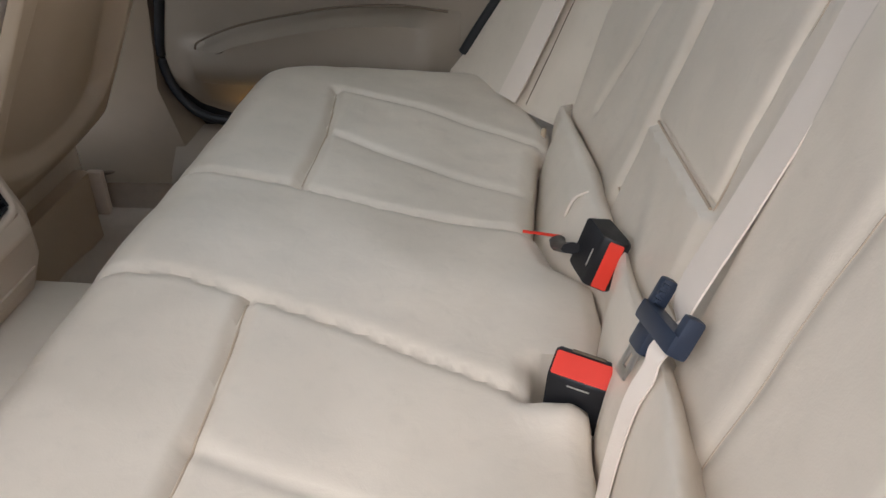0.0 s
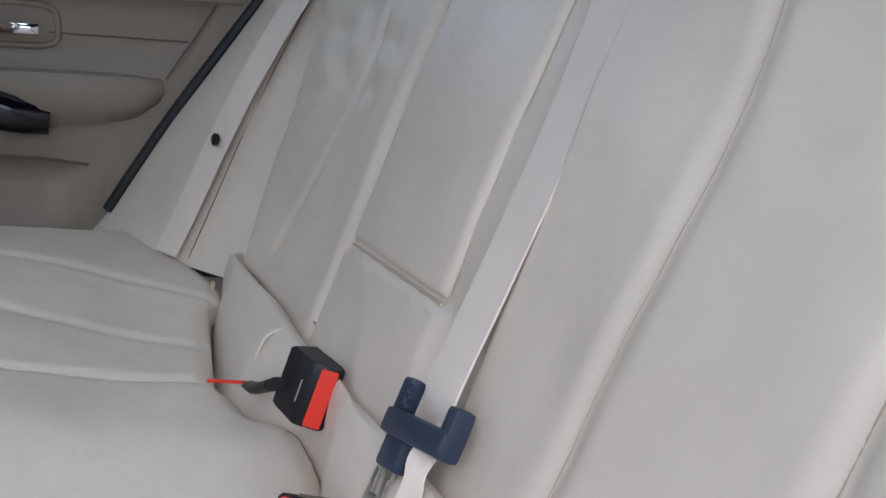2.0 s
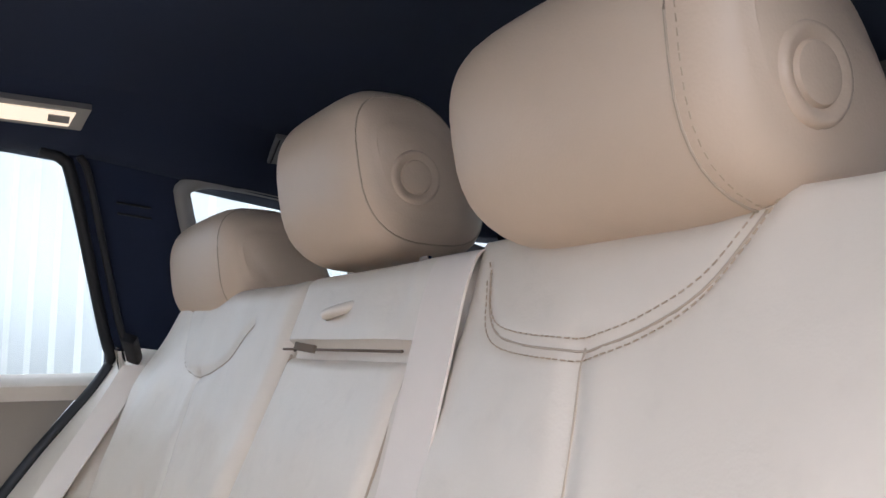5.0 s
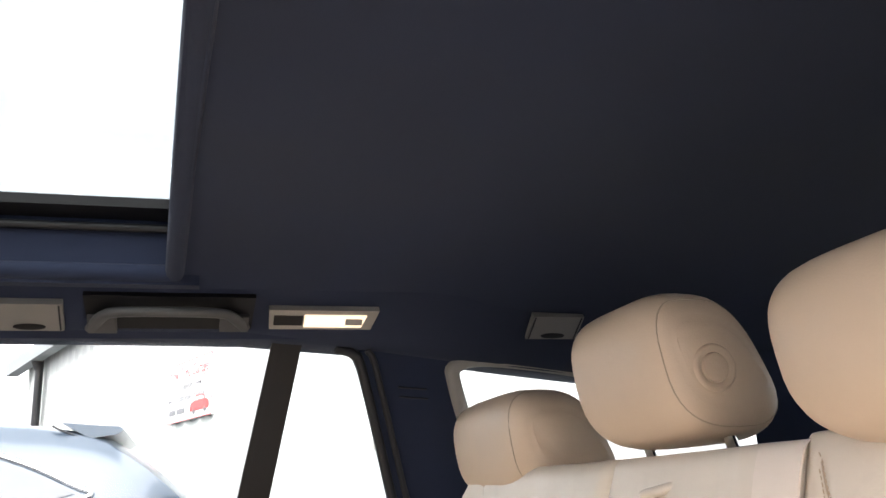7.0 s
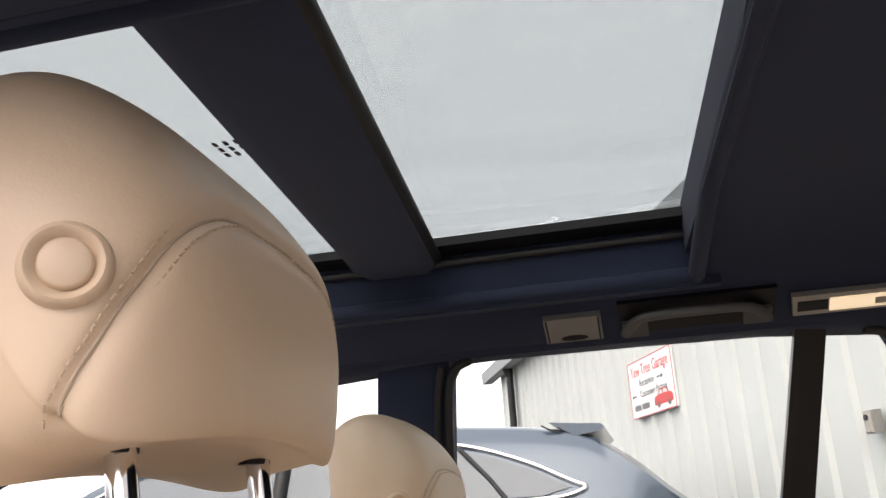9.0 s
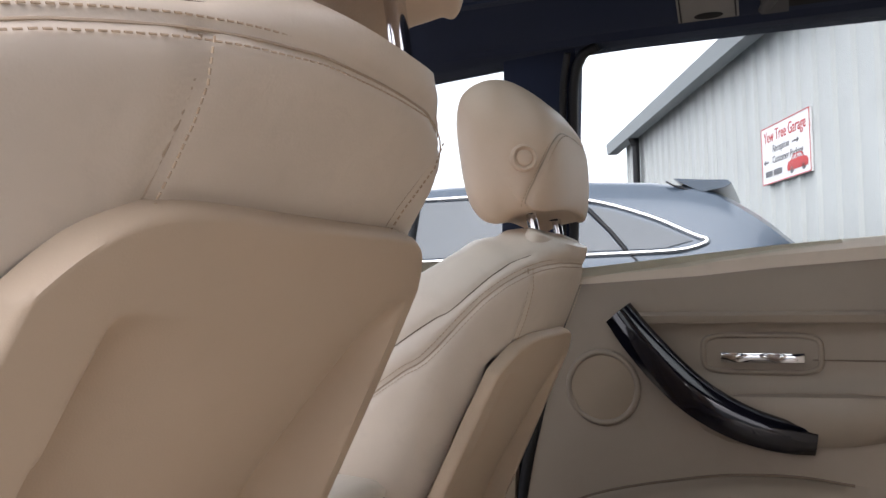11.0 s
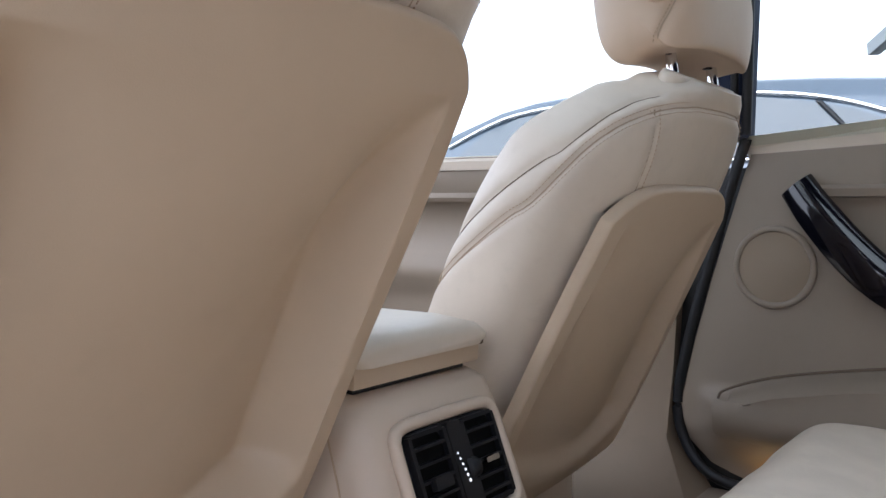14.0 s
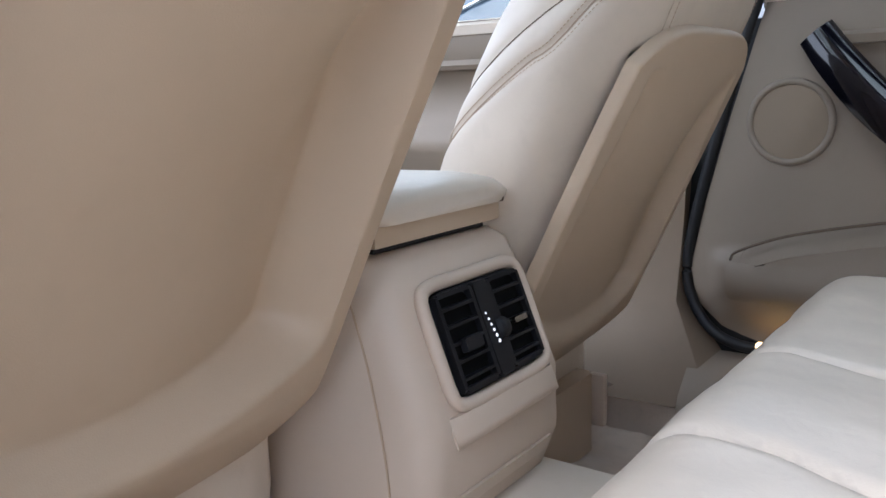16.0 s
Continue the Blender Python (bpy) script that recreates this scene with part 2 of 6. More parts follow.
def rod(a, b, radius, n=14, bevel=0.0):
    a, b = Vector(a), Vector(b)
    ahead = (b - a).normalized()
    side = ahead.orthogonal().normalized()
    top = ahead.cross(side)
    ts = [(0, 1 - bevel / radius), (bevel / (b - a).length, 1), (1 - bevel / (b - a).length, 1), (1, 1 - bevel / radius)] if bevel else [(0, 1), (1, 1)]
    return loft([[a + (b - a) * t + radius * s * (math.cos(k) * side + math.sin(k) * top) for k in (2 * math.pi * i / n for i in range(n))] for t, s in ts])


def lerp_table(table):
    xs, ys = [a for a, _ in table], [b for _, b in table]
    return lambda v: float(np.interp(v, xs, ys))


def soft_table(table):
    """Like lerp_table, with the corners eased."""
    f = lerp_table(table)
    w = (table[-1][0] - table[0][0]) * 0.04
    return lambda v: (f(v - w) + 2 * f(v) + f(v + w)) / 4


def near_line(u, v, line):
    best = 1e9
    for (a, b), (c, d) in zip(line, line[1:]):
        ex, ey = c - a, d - b
        t = max(0, min(1, ((u - a) * ex + (v - b) * ey) / (ex * ex + ey * ey + 1e-12)))
        best = min(best, math.hypot(u - a - t * ex, v - b - t * ey))
    return best


def groove(d, depth, width):
    return -depth * math.exp(-(d / width) ** 2)


def step_up(x, a, b):
    t = max(0.0, min(1.0, (x - a) / (b - a)))
    return t * t * (3 - 2 * t)


class Face:
    """A slanted plane with measured directions: u across, v along, n out."""

    def __init__(self, origin, u, v):
        self.o, self.u, self.v = Vector(origin), Vector(u).normalized(), Vector(v).normalized()
        self.n = self.u.cross(self.v).normalized()

    def at(self, u, v, h=0.0):
        return self.o + u * self.u + v * self.v + h * self.n


def pad(face, left, right, v0, v1, r, depth, bulge=0.0, relief=None, nu=26, nv=44, ends=(True, True)):
    """An upholstered slab on a Face, with rounded rims, a crown and a relief(u, v); left and right are functions of v."""
    ss, vs = spread(nu, 0.55), [v0 + (v1 - v0) * t for t in spread(nv, 0.45)]

    def drop(d):
        return r - math.sqrt(max(0, r * r - (r - d) ** 2)) if d < r else 0.0

    def place(s, v):
        a, b = left(v), right(v)
        u = a + (b - a) * s
        h = -drop((b - a) * s) - drop((b - a) * (1 - s))
        if ends[0]:
            h -= drop(v - v0)
        if ends[1]:
            h -= drop(v1 - v)
        h = max(h, -r * 1.3) + bulge * math.sin(math.pi * s) * math.sin(math.pi * (v - v0) / (v1 - v0))
        if relief:
            h += relief(u, v)
        return face.at(u, v, h)

    return thick(sheet(place, ss, vs), ss, vs, -depth * face.n)


def stitches(line, gap=0.007, length=0.0042, radius=0.0006, lift=(0, 0, 0)):
    """Short threads along a line of places."""
    p = [Vector(q) + Vector(lift) for q in line]
    shapes, run = [], 0.0
    for a, b in zip(p, p[1:]):
        whole = (b - a).length
        while run < whole:
            q = a + (b - a) * (run / whole)
            e = q + (b - a).normalized() * length
            shapes.append(rod(q, e, radius, 5))
            run += gap
        run -= whole
    return join(*shapes)


def superloop(w, d, n=28, power=3.0):
    """A rounded rectangle, half sizes w and d."""
    out = []
    for i in range(n):
        a = 2 * math.pi * i / n
        c, s = math.cos(a), math.sin(a)
        out.append((w * math.copysign(abs(c) ** (2 / power), c), d * math.copysign(abs(s) ** (2 / power), s)))
    return out


def rough(x, y, z, scale, size):
    return size * noise.noise(Vector((x * scale, y * scale, z * scale)))


# ---- car body: floor, roof, sides ----
def structure(name, label, category="car body"):
    return thing(name, label, category, kind="structure")


floor = structure("floor", "beige carpeted footwell floor of the car", "floor")
us, vs = spread(24, 0), spread(40, 0)


def floor_at(s, t):
    x, y = -0.74 + 1.48 * s, -0.35 + 2.35 * t
    z = 0.05 + 0.10 * step_up(y, 1.55, 1.95)
    return (x, y, z + rough(x, y, 0, 9, 0.006))


part("carpet", thick(sheet(floor_at, us, vs), us, vs, (0, 0, -0.06)), CARPET, floor)
mat_s, mat_t = spread(30, 0), spread(20, 0)
part("floor_mat", thick(sheet(lambda s, t: (0.23 + 0.40 * s, 0.50 + 0.36 * t, 0.066 + 0.02 * step_up(t, 0.75, 1) + rough(s * 2, t * 3, 0, 2.2, 0.016) + 0.008 * math.sin(9 * s + 5 * t)), mat_s, mat_t), mat_s, mat_t, (0, 0, -0.008)), CARPET, floor, "crumpled beige carpet mat")

tunnel = structure("tunnel_hump", "raised centre tunnel under a pale beige cover", "tunnel")
ring = [(-0.20, 0.04), (-0.14, 0.20), (-0.122, 0.240), (-0.10, 0.252), (0.118, 0.252), (0.130, 0.245), (0.136, 0.230), (0.15, 0.16), (0.20, 0.04)]
part("tunnel_cover", loft([[(x, y, z + 0.006 * step_up(y, 0.3, 0.9)) for x, z in ring] for y in (0.30, 0.45, 0.60, 0.72)]), LEATHER, tunnel, "pale beige cover with a soft edge")

headliner = structure("ceiling", "anthracite cloth headliner with a wide roof opening", "ceiling")


def roof_z(x, y):
    return 1.228 - 0.10 * (abs(x) / 0.55) ** 4 - 0.05 * max(0, (-y - 0.15)) ** 1.3


def roof_piece(x0, x1, y0, y1, nx=14, ny=14):
    a, b = spread(nx, 0), spread(ny, 0)
    return thick(sheet(lambda s, t: (x0 + (x1 - x0) * s, y0 + (y1 - y0) * t, roof_z(x0 + (x1 - x0) * s, y0 + (y1 - y0) * t)), a, b), a, b, (0, 0, 0.03))


LIP, LIPL = 0.45, 0.305
roof_mesh = join(roof_piece(-0.56, 0.56, -1.05, 0.184, 28, 26), roof_piece(-0.56, -LIPL, 0.184, 1.5, 6), roof_piece(LIP, 0.56, 0.184, 1.5, 6), roof_piece(-LIPL, LIP, 1.25, 1.5))
part("headliner_cloth", roof_mesh, FABRIC, headliner)
part("opening_rim", join(
    tube([(LIP, y, roof_z(LIP, y) + 0.002) for y in (0.190, 0.5, 0.9, 1.25)], 0.012, 10),
    tube([(x, 0.178 + 0.04 * x, roof_z(x, 0.2) + 0.002) for x in (-LIP, -0.2, 0, 0.2, LIP)], 0.012, 10),
    loft([[(LIP - 0.002, y, 1.17), (LIP + 0.02, y, 1.17), (LIP + 0.02, y, 1.282), (LIP - 0.002, y, 1.282)] for y in (0.165, 1.25)]),
    tube([(-LIPL, y, roof_z(LIPL, y) + 0.002) for y in (0.19, 0.5, 0.9, 1.25)], 0.012, 10),
    loft([[(-LIPL - 0.002, y, 1.215), (-LIPL - 0.02, y, 1.215), (-LIPL - 0.02, y, 1.282), (-LIPL - 0.002, y, 1.282)] for y in (0.17, 1.25)]),
    loft([[(x, 0.170 + 0.04 * x, 1.22), (x, 0.188 + 0.04 * x, 1.22), (x, 0.188 + 0.04 * x, 1.282), (x, 0.170 + 0.04 * x, 1.282)] for x in (-LIP, LIP)])), FABRIC, headliner)

sunroof = structure("sunroof", "panoramic glass sunroof with black frame and cross bar", "sunroof")
part("side_rail", loft([[(LIP - 0.035, y, 1.262), (LIP, y, 1.255), (LIP, y, 1.275), (LIP - 0.035, y, 1.275)] for y in (0.2, 1.25)]), BLACK, sunroof)
part("side_rail", loft([[(-LIP + 0.035, y, 1.262), (-LIP, y, 1.255), (-LIP, y, 1.275), (-LIP + 0.035, y, 1.275)] for y in (0.2, 1.25)]), BLACK, sunroof)
part("guide_rail", tube([(LIP - 0.008, y, 1.243) for y in (0.2, 0.7, 1.25)], 0.006, 8), RUBBER, sunroof)
part("cross_bar", loft([[(x, y + 0.10 * (x - LIP), z) for y, z in ((0.560, 1.243), (0.575, 1.232), (0.66, 1.232), (0.685, 1.245), (0.685, 1.272), (0.560, 1.272))] for x in (-LIP, 0, LIP)]), FABRIC, sunroof)
part("blind_roller", tube([(x, 0.560 + 0.10 * (x - LIP), 1.252) for x in (-LIP, 0, LIP)], 0.010, 10), BLACK, sunroof)
part("rear_pane", block((0, 0.365, 1.2885), (0.92, 0.44, 0.005), 0.001), ROOF_GLASS, sunroof, "tinted rear roof glass")
part("front_pane", block((0, 0.925, 1.283), (0.92, 0.65, 0.005), 0.001), ROOF_GLASS, sunroof, "tinted front roof glass")
part("print_mark", join(*[block_shape for block_shape in [
    (lambda b: ([v.co.copy() for v in b.verts], [tuple(v.index for v in f.verts) for f in b.faces]))(block((0.022 + 0.014 * (i % 3), 0.670 + 0.012 * (i // 3), 1.2795), (0.010, 0.005, 0.0004), 0)) for i in range(9)]]), BLACK, sunroof, "small printed maker mark")

# the car's side, one for each flank
BELT = lerp_table([(-0.25, 0.818), (0.03, 0.815), (0.30, 0.80), (0.62, 0.772), (1.5, 0.74)])
TOPZ = lerp_table([(-0.5, 1.045), (-0.22, 1.092), (0.05, 1.118), (0.45, 1.124), (0.6, 1.12), (1.2, 1.08), (1.5, 1.0)])


def glass_x(z):
    return 0.712 - 0.40 * (z - 0.82)


def side_piece(poly, depth, outwards=True, side=1):
    """A slab on the leaning window plane from (y, z) corners."""
    ring_in = [(side * (glass_x(z) - 0.004), y, z) for y, z in poly]
    ring_out = [(side * (glass_x(z) + depth), y, z) for y, z in poly]
    return loft([ring_in, ring_out])


def roof_rail(side):
    ys = [-1.05, -0.6, -0.3, -0.1, 0.1, 0.3, 0.5, 0.6, 0.9, 1.2, 1.5]
    rings = []
    for y in ys:
        t = TOPZ(y)
        x = glass_x(t)
        rings.append([(side * q[0], y, q[1]) for q in ((x - 0.004, t + 0.004), (x - 0.022, t + 0.006), (0.530, min(1.131, 1.131 + (t - 1.045) * 0.9)), (0.492, 1.161), (0.45, 1.188), (0.45, 1.26), (x + 0.05, t + 0.06), (x + 0.05, t + 0.004))])
    return loft(rings)


for side in (1, -1):
    rail = structure("roof_rail", "anthracite cloth roof rail above the doors")
    part("rail_cloth", roof_rail(side), FABRIC, rail)

pillars = structure("pillar_rear", "black cloth rear roof pillar between door and quarter window")
C_POLY = [(-0.062, 1.125), (-0.085, 1.08), (-0.150, 0.86), (-0.155, 0.80), (-0.33, 0.80), (-0.285, 0.90), (-0.222, 1.062), (-0.215, 1.10)]
part("pillar_cloth", side_piece(C_POLY, 0.06), FABRIC, pillars)
part("air_slot", join(tube([(glass_x(1.055) - 0.006, -0.135 - 0.045 * t, 1.056 - 0.004 * t) for t in (0, 1)], 0.0016, 6), tube([(glass_x(1.04) - 0.006, -0.138 - 0.045 * t, 1.042 - 0.004 * t) for t in (0, 1)], 0.0016, 6)), RUBBER, pillars)
part("quarter_rim", tube(smooth_line([(glass_x(0.90) - 0.006, -0.290, 0.90), (glass_x(1.05) - 0.006, -0.228, 1.05), (glass_x(1.088) - 0.006, -0.228, 1.088), (glass_x(1.098) - 0.008, -0.30, 1.094), (glass_x(1.07) - 0.008, -0.50, 1.068), (glass_x(1.02) - 0.008, -0.75, 1.02)]), 0.012, 8), PALE, pillars, "pale trim round the quarter window")
low_rear = structure("luggage_side", "dark trim below the quarter window")
part("side_trim", side_piece([(-0.25, 0.80), (-1.0, 0.80), (-1.0, 0.93), (-0.6, 0.90), (-0.29, 0.895)], 0.05), FABRIC, low_rear)
part("corner_trim", loft([[(0.66, -0.80, 0.80), (0.66, -1.0, 0.80), (0.56, -1.02, 0.80), (0.52, -0.98, 0.80)], [(0.56, -0.72, 1.10), (0.56, -0.95, 1.10), (0.48, -0.97, 1.10), (0.47, -0.90, 1.10)]]), FABRIC, low_rear)
part("luggage_cover", block((0, -0.62, 0.775), (1.24, 0.70, 0.012), 0.003), FABRIC, low_rear, "dark luggage cover")
left_rear = structure("luggage_side", "dark trim of the far rear quarter")
part("side_trim", side_piece([(-0.155, 0.80), (-1.0, 0.80), (-1.0, 1.05), (-0.10, 1.11)], 0.05, side=-1), FABRIC, left_rear)

tail = structure("window_rear", "tailgate window in a dark frame", "window")
part("top_frame", loft([[(x, -0.86, 1.15), (x, -0.90, 1.14), (x, -0.99, 1.16), (x, -0.99, 1.24), (x, -0.86, 1.24)] for x in (-0.56, 0, 0.56)]), GREY, tail)
part("sill", block((0, -1.10, 0.80), (1.2, 0.08, 0.10), 0.01), FABRIC, tail)
part("side_frame", loft([[(0.50, -0.92, 1.15), (0.56, -0.92, 1.15), (0.56, -0.97, 1.15), (0.50, -0.97, 1.15)], [(0.56, -1.10, 0.80), (0.66, -1.10, 0.80), (0.66, -1.14, 0.80), (0.56, -1.14, 0.80)]]), BLACK, tail)
part("side_frame", loft([[(-0.50, -0.92, 1.15), (-0.56, -0.92, 1.15), (-0.56, -0.97, 1.15), (-0.50, -0.97, 1.15)], [(-0.56, -1.10, 0.80), (-0.66, -1.10, 0.80), (-0.66, -1.14, 0.80), (-0.56, -1.14, 0.80)]]), BLACK, tail)
pane = part("pane", loft([[(-0.54, -0.94, 1.16), (0.54, -0.94, 1.16), (0.54, -0.945, 1.16), (-0.54, -0.945, 1.16)], [(-0.60, -1.11, 0.80), (0.60, -1.11, 0.80), (0.60, -1.115, 0.80), (-0.60, -1.115, 0.80)]]), GLASS, tail)
pane.visible_shadow = False

bpil = structure("pillar_middle", "black upper and beige lower door pillar beside the front seat")
B_POLY = [(0.580, 1.13), (0.630, 0.775), (0.76, 0.755), (0.70, 1.12)]
part("upper_trim", side_piece(B_POLY, 0.05), FABRIC, bpil)
part("window_seal", tube(smooth_line([(glass_x(z) - 0.010, y, z) for y, z in ((0.624, 0.78), (0.606, 0.92), (0.590, 1.06), (0.572, 1.108), (0.545, 1.122))]), 0.008, 8), RUBBER, bpil)
part("window_seal", tube(smooth_line([(glass_x(z) - 0.016, y, z) for y, z in ((0.642, 0.78), (0.624, 0.92), (0.606, 1.06), (0.592, 1.115))]), 0.006, 8), RUBBER, bpil)
part("lower_trim", loft([[(0.765, 0.735, 0.80), (0.80, 0.735, 0.80), (0.80, 1.02, 0.80), (0.765, 0.96, 0.80)], [(0.770, 0.755, 0.40), (0.81, 0.755, 0.40), (0.81, 1.05, 0.40), (0.765, 0.98, 0.40)], [(0.755, 0.76, 0.27), (0.81, 0.75, 0.27), (0.81, 1.05, 0.27), (0.74, 1.0, 0.27)], [(0.70, 0.70, 0.17), (0.81, 0.68, 0.17), (0.81, 1.05, 0.17), (0.68, 1.05, 0.17)], [(0.66, 0.60, 0.12), (0.81, 0.55, 0.12), (0.81, 1.05, 0.12), (0.645, 1.1, 0.12)]]), TRIM_DIM, bpil, "beige lower pillar trim")
# added block that stops outside light leaking in between door and pillar
part("light_stop", block((0.800, 0.70, 0.42), (0.012, 0.30, 0.62), 0.003), RUBBER, bpil)
left_b = structure("pillar_middle", "black upper door pillar on the open side")
part("upper_trim", side_piece([(0.66, 1.12), (0.70, 0.40), (0.80, 0.40), (0.74, 1.12)], 0.05, side=-1), FABRIC, left_b)

sill = structure("door_sill", "beige door sill trim with a lit entry lamp", "sill")
part("sill_trim", loft([[(0.62, y, 0.05), (0.66, y, 0.14), (0.70, y, 0.175), (0.79, y, 0.185), (0.79, y, 0.05)] for y in (0.15, 0.45, 0.62, 0.72)]), TRIM, sill)
part("carpet_edge", tube(smooth_line([(0.655, 0.88, 0.136), (0.68, 0.79, 0.135), (0.70, 0.73, 0.143), (0.70, 0.66, 0.163), (0.70, 0.60, 0.183)]), 0.004, 8), SEAM, sill)
part("side_carpet", loft([[(0.60, y, 0.045), (0.665, y, 0.06), (0.672, y, 0.135), (0.69, y, 0.140), (0.69, y, 0.045)] for y in (0.30, 0.55, 0.75, 0.95, 1.1)]), CARPET, sill)
lampbox = part("entry_lamp", block((0.752, 0.600, 0.203), (0.016, 0.05, 0.022), 0.004), PALE, sill)
part("lens", block((0.746, 0.603, 0.216), (0.018, 0.040, 0.008), 0.003), SILL_ON, lampbox, "lit amber lens")

seal = structure("door_seal", "black rubber door seal along the opening", "seal")
part("front_seal", tube(smooth_line([(0.757, 0.60, 0.205), (0.762, 0.66, 0.208), (0.768, 0.705, 0.228), (0.773, 0.738, 0.275), (0.775, 0.748, 0.34), (0.772, 0.725, 0.46), (0.768, 0.693, 0.58), (0.762, 0.66, 0.70), (0.755, 0.635, 0.775)]), 0.0092, 10), RUBBER, seal)
part("rear_seal", tube(smooth_line([(0.705, 0.175, 0.365), (0.702, 0.135, 0.43), (0.698, 0.08, 0.515), (0.694, 0.01, 0.615), (0.690, -0.065, 0.72), (0.688, -0.128, 0.800), (0.688, -0.150, 0.835)]), 0.009, 10), RUBBER, seal)
part("window_rear_seal", tube(smooth_line([(glass_x(z) - 0.008, y, z) for y, z in ((-0.150, 0.815), (-0.151, 0.845), (-0.135, 0.89), (-0.078, 1.075), (-0.062, 1.103), (-0.035, 1.112))]), 0.008, 8), RUBBER, seal)
part("window_outer_seal", tube(smooth_line([(glass_x(z) - 0.014, y, z) for y, z in ((-0.172, 0.82), (-0.168, 0.86), (-0.150, 0.91), (-0.098, 1.078), (-0.082, 1.108))]), 0.005, 8), RUBBER, seal)

# ---- right rear door ----
door = structure("door_1", "closed rear door with beige panel and window", "door")


def door_x(y, z):
    """The inner face of the panel, with its shoulder, hollow and pocket bulge."""
    base = 0.70 + 0.10 * y
    base += 0.020 * step_up(z, 0.70, 0.80) * 0.6
    hollow = step_up(z, 0.575, 0.60) * (1 - step_up(z, 0.672, 0.685)) * step_up(y, 0.045 - 0.6 * (z - 0.62), 0.06 - 0.6 * (z - 0.62)) * (1 - step_up(y, 0.50, 0.52))
    base += 0.012 * hollow
    bulge = (1 - step_up(z, 0.34, 0.37)) * step_up(z, 0.22, 0.33) * step_up(y, 0.16, 0.24) * (1 - step_up(y, 0.66, 0.72))
    base -= 0.030 * bulge
    base += 0.03 * (1 - step_up(z, 0.20, 0.30))
    return base


def door_rear(z):
    return float(np.interp(z, (0.15, 0.37, 0.43, 0.515, 0.615, 0.72, 0.80, 0.83), (0.25, 0.175, 0.138, 0.085, 0.013, -0.062, -0.125, -0.145)))


def door_front(z):
    return float(np.interp(z, (0.20, 0.225, 0.275, 0.34, 0.46, 0.58, 0.70, 0.78), (0.60, 0.69, 0.732, 0.742, 0.718, 0.688, 0.654, 0.632)))


ss, ts = spread(70, 0), spread(60, 0)


def door_at(s, t):
    z = 0.20 + t * 0.60
    y = door_rear(z) + (door_front(z) - door_rear(z)) * s
    top = BELT(y)
    z = 0.20 + t * (top - 0.006 - 0.20)
    return (door_x(y, z), y, z)


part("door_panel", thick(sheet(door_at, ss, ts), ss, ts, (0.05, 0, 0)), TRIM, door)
part("belt_cap", loft([[(door_x(y, 0.79) - 0.004, y, BELT(y) - 0.030), (door_x(y, 0.79) - 0.008, y, BELT(y) - 0.010), (door_x(y, 0.79) + 0.002, y, BELT(y)), (glass_x(BELT(y)) + 0.018, y, BELT(y) + 0.006), (glass_x(BELT(y)) + 0.05, y, BELT(y) - 0.03)] for y in (-0.150, -0.1, 0.0, 0.1, 0.2, 0.3, 0.4, 0.5, 0.60, 0.636)]), LEATHER, door, "padded cream sill cap")
part("trim_strip", loft([[(door_x(y, 0.69) - 0.010 * e, y, 0.700 - 0.002), (door_x(y, 0.69) - 0.014 * e, y, 0.694), (door_x(y, 0.69) - 0.010 * e, y, 0.682), (door_x(y, 0.69) + 0.01, y, 0.680), (door_x(y, 0.69) + 0.01, y, 0.702)] for y, e in ((-0.018, 0.4), (-0.005, 1), (0.1, 1), (0.25, 1), (0.40, 1), (0.525, 1))]), TRIM, door, "raised beige trim strip")
part("panel_gap", tube([(door_x(0.03, 0.69) - 0.002, 0.018, 0.679), (0.704 - 0.002, 0.045, 0.635), (0.709 - 0.003, 0.090, 0.566)], 0.0016, 6), SEAM, door)
part("panel_crease", tube([(door_x(y, 0.625) - 0.001, y, 0.622) for y in (0.055, 0.15, 0.25)], 0.0012, 6), SEAM, door)
arm_rings = []
for y, z0, z1, out in ((0.082, 0.545, 0.560, 0.012), (0.10, 0.525, 0.567, 0.035), (0.14, 0.503, 0.570, 0.050), (0.20, 0.492, 0.571, 0.058), (0.28, 0.486, 0.570, 0.060), (0.36, 0.486, 0.566, 0.052), (0.42, 0.492, 0.558, 0.030), (0.45, 0.500, 0.550, 0.010)):
    x = 0.712 + 0.10 * y + 0.012
    arm_rings.append([(x, y, z0 + 0.004), (x - out * 0.55, y, z0), (x - out, y, z0 + 0.35 * (z1 - z0)), (x - out * 1.02, y, z1 - 0.012), (x - out * 0.9, y, z1 - 0.002), (x - out * 0.4, y, z1), (x, y, z1)])
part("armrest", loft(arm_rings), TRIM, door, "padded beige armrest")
grip_line = smooth_line([(0.748, 0.556, 0.700), (0.728, 0.520, 0.655), (0.708, 0.470, 0.602), (0.695, 0.420, 0.560), (0.690, 0.360, 0.527), (0.694, 0.300, 0.508), (0.706, 0.250, 0.50)])
rings = []
for i, q in enumerate(grip_line):
    t = i / (len(grip_line) - 1)
    w = 0.026 * (1 - 0.15 * t) + 0.006 * math.sin(math.pi * t)
    ahead = (grip_line[min(i + 1, len(grip_line) - 1)] - grip_line[max(i - 1, 0)]).normalized()
    out = Vector((-1, 0, 0))
    wide = ahead.cross(out).normalized()
    rings.append([q + wide * a * w + out * b for a, b in ((-1, -0.012), (-1.05, 0.0), (-0.8, 0.010), (-0.2, 0.016), (0.5, 0.012), (1.0, 0.002), (1.0, -0.012))])
part("pull_handle", loft(rings), GLOSS, door, "black lacquered curved pull handle")
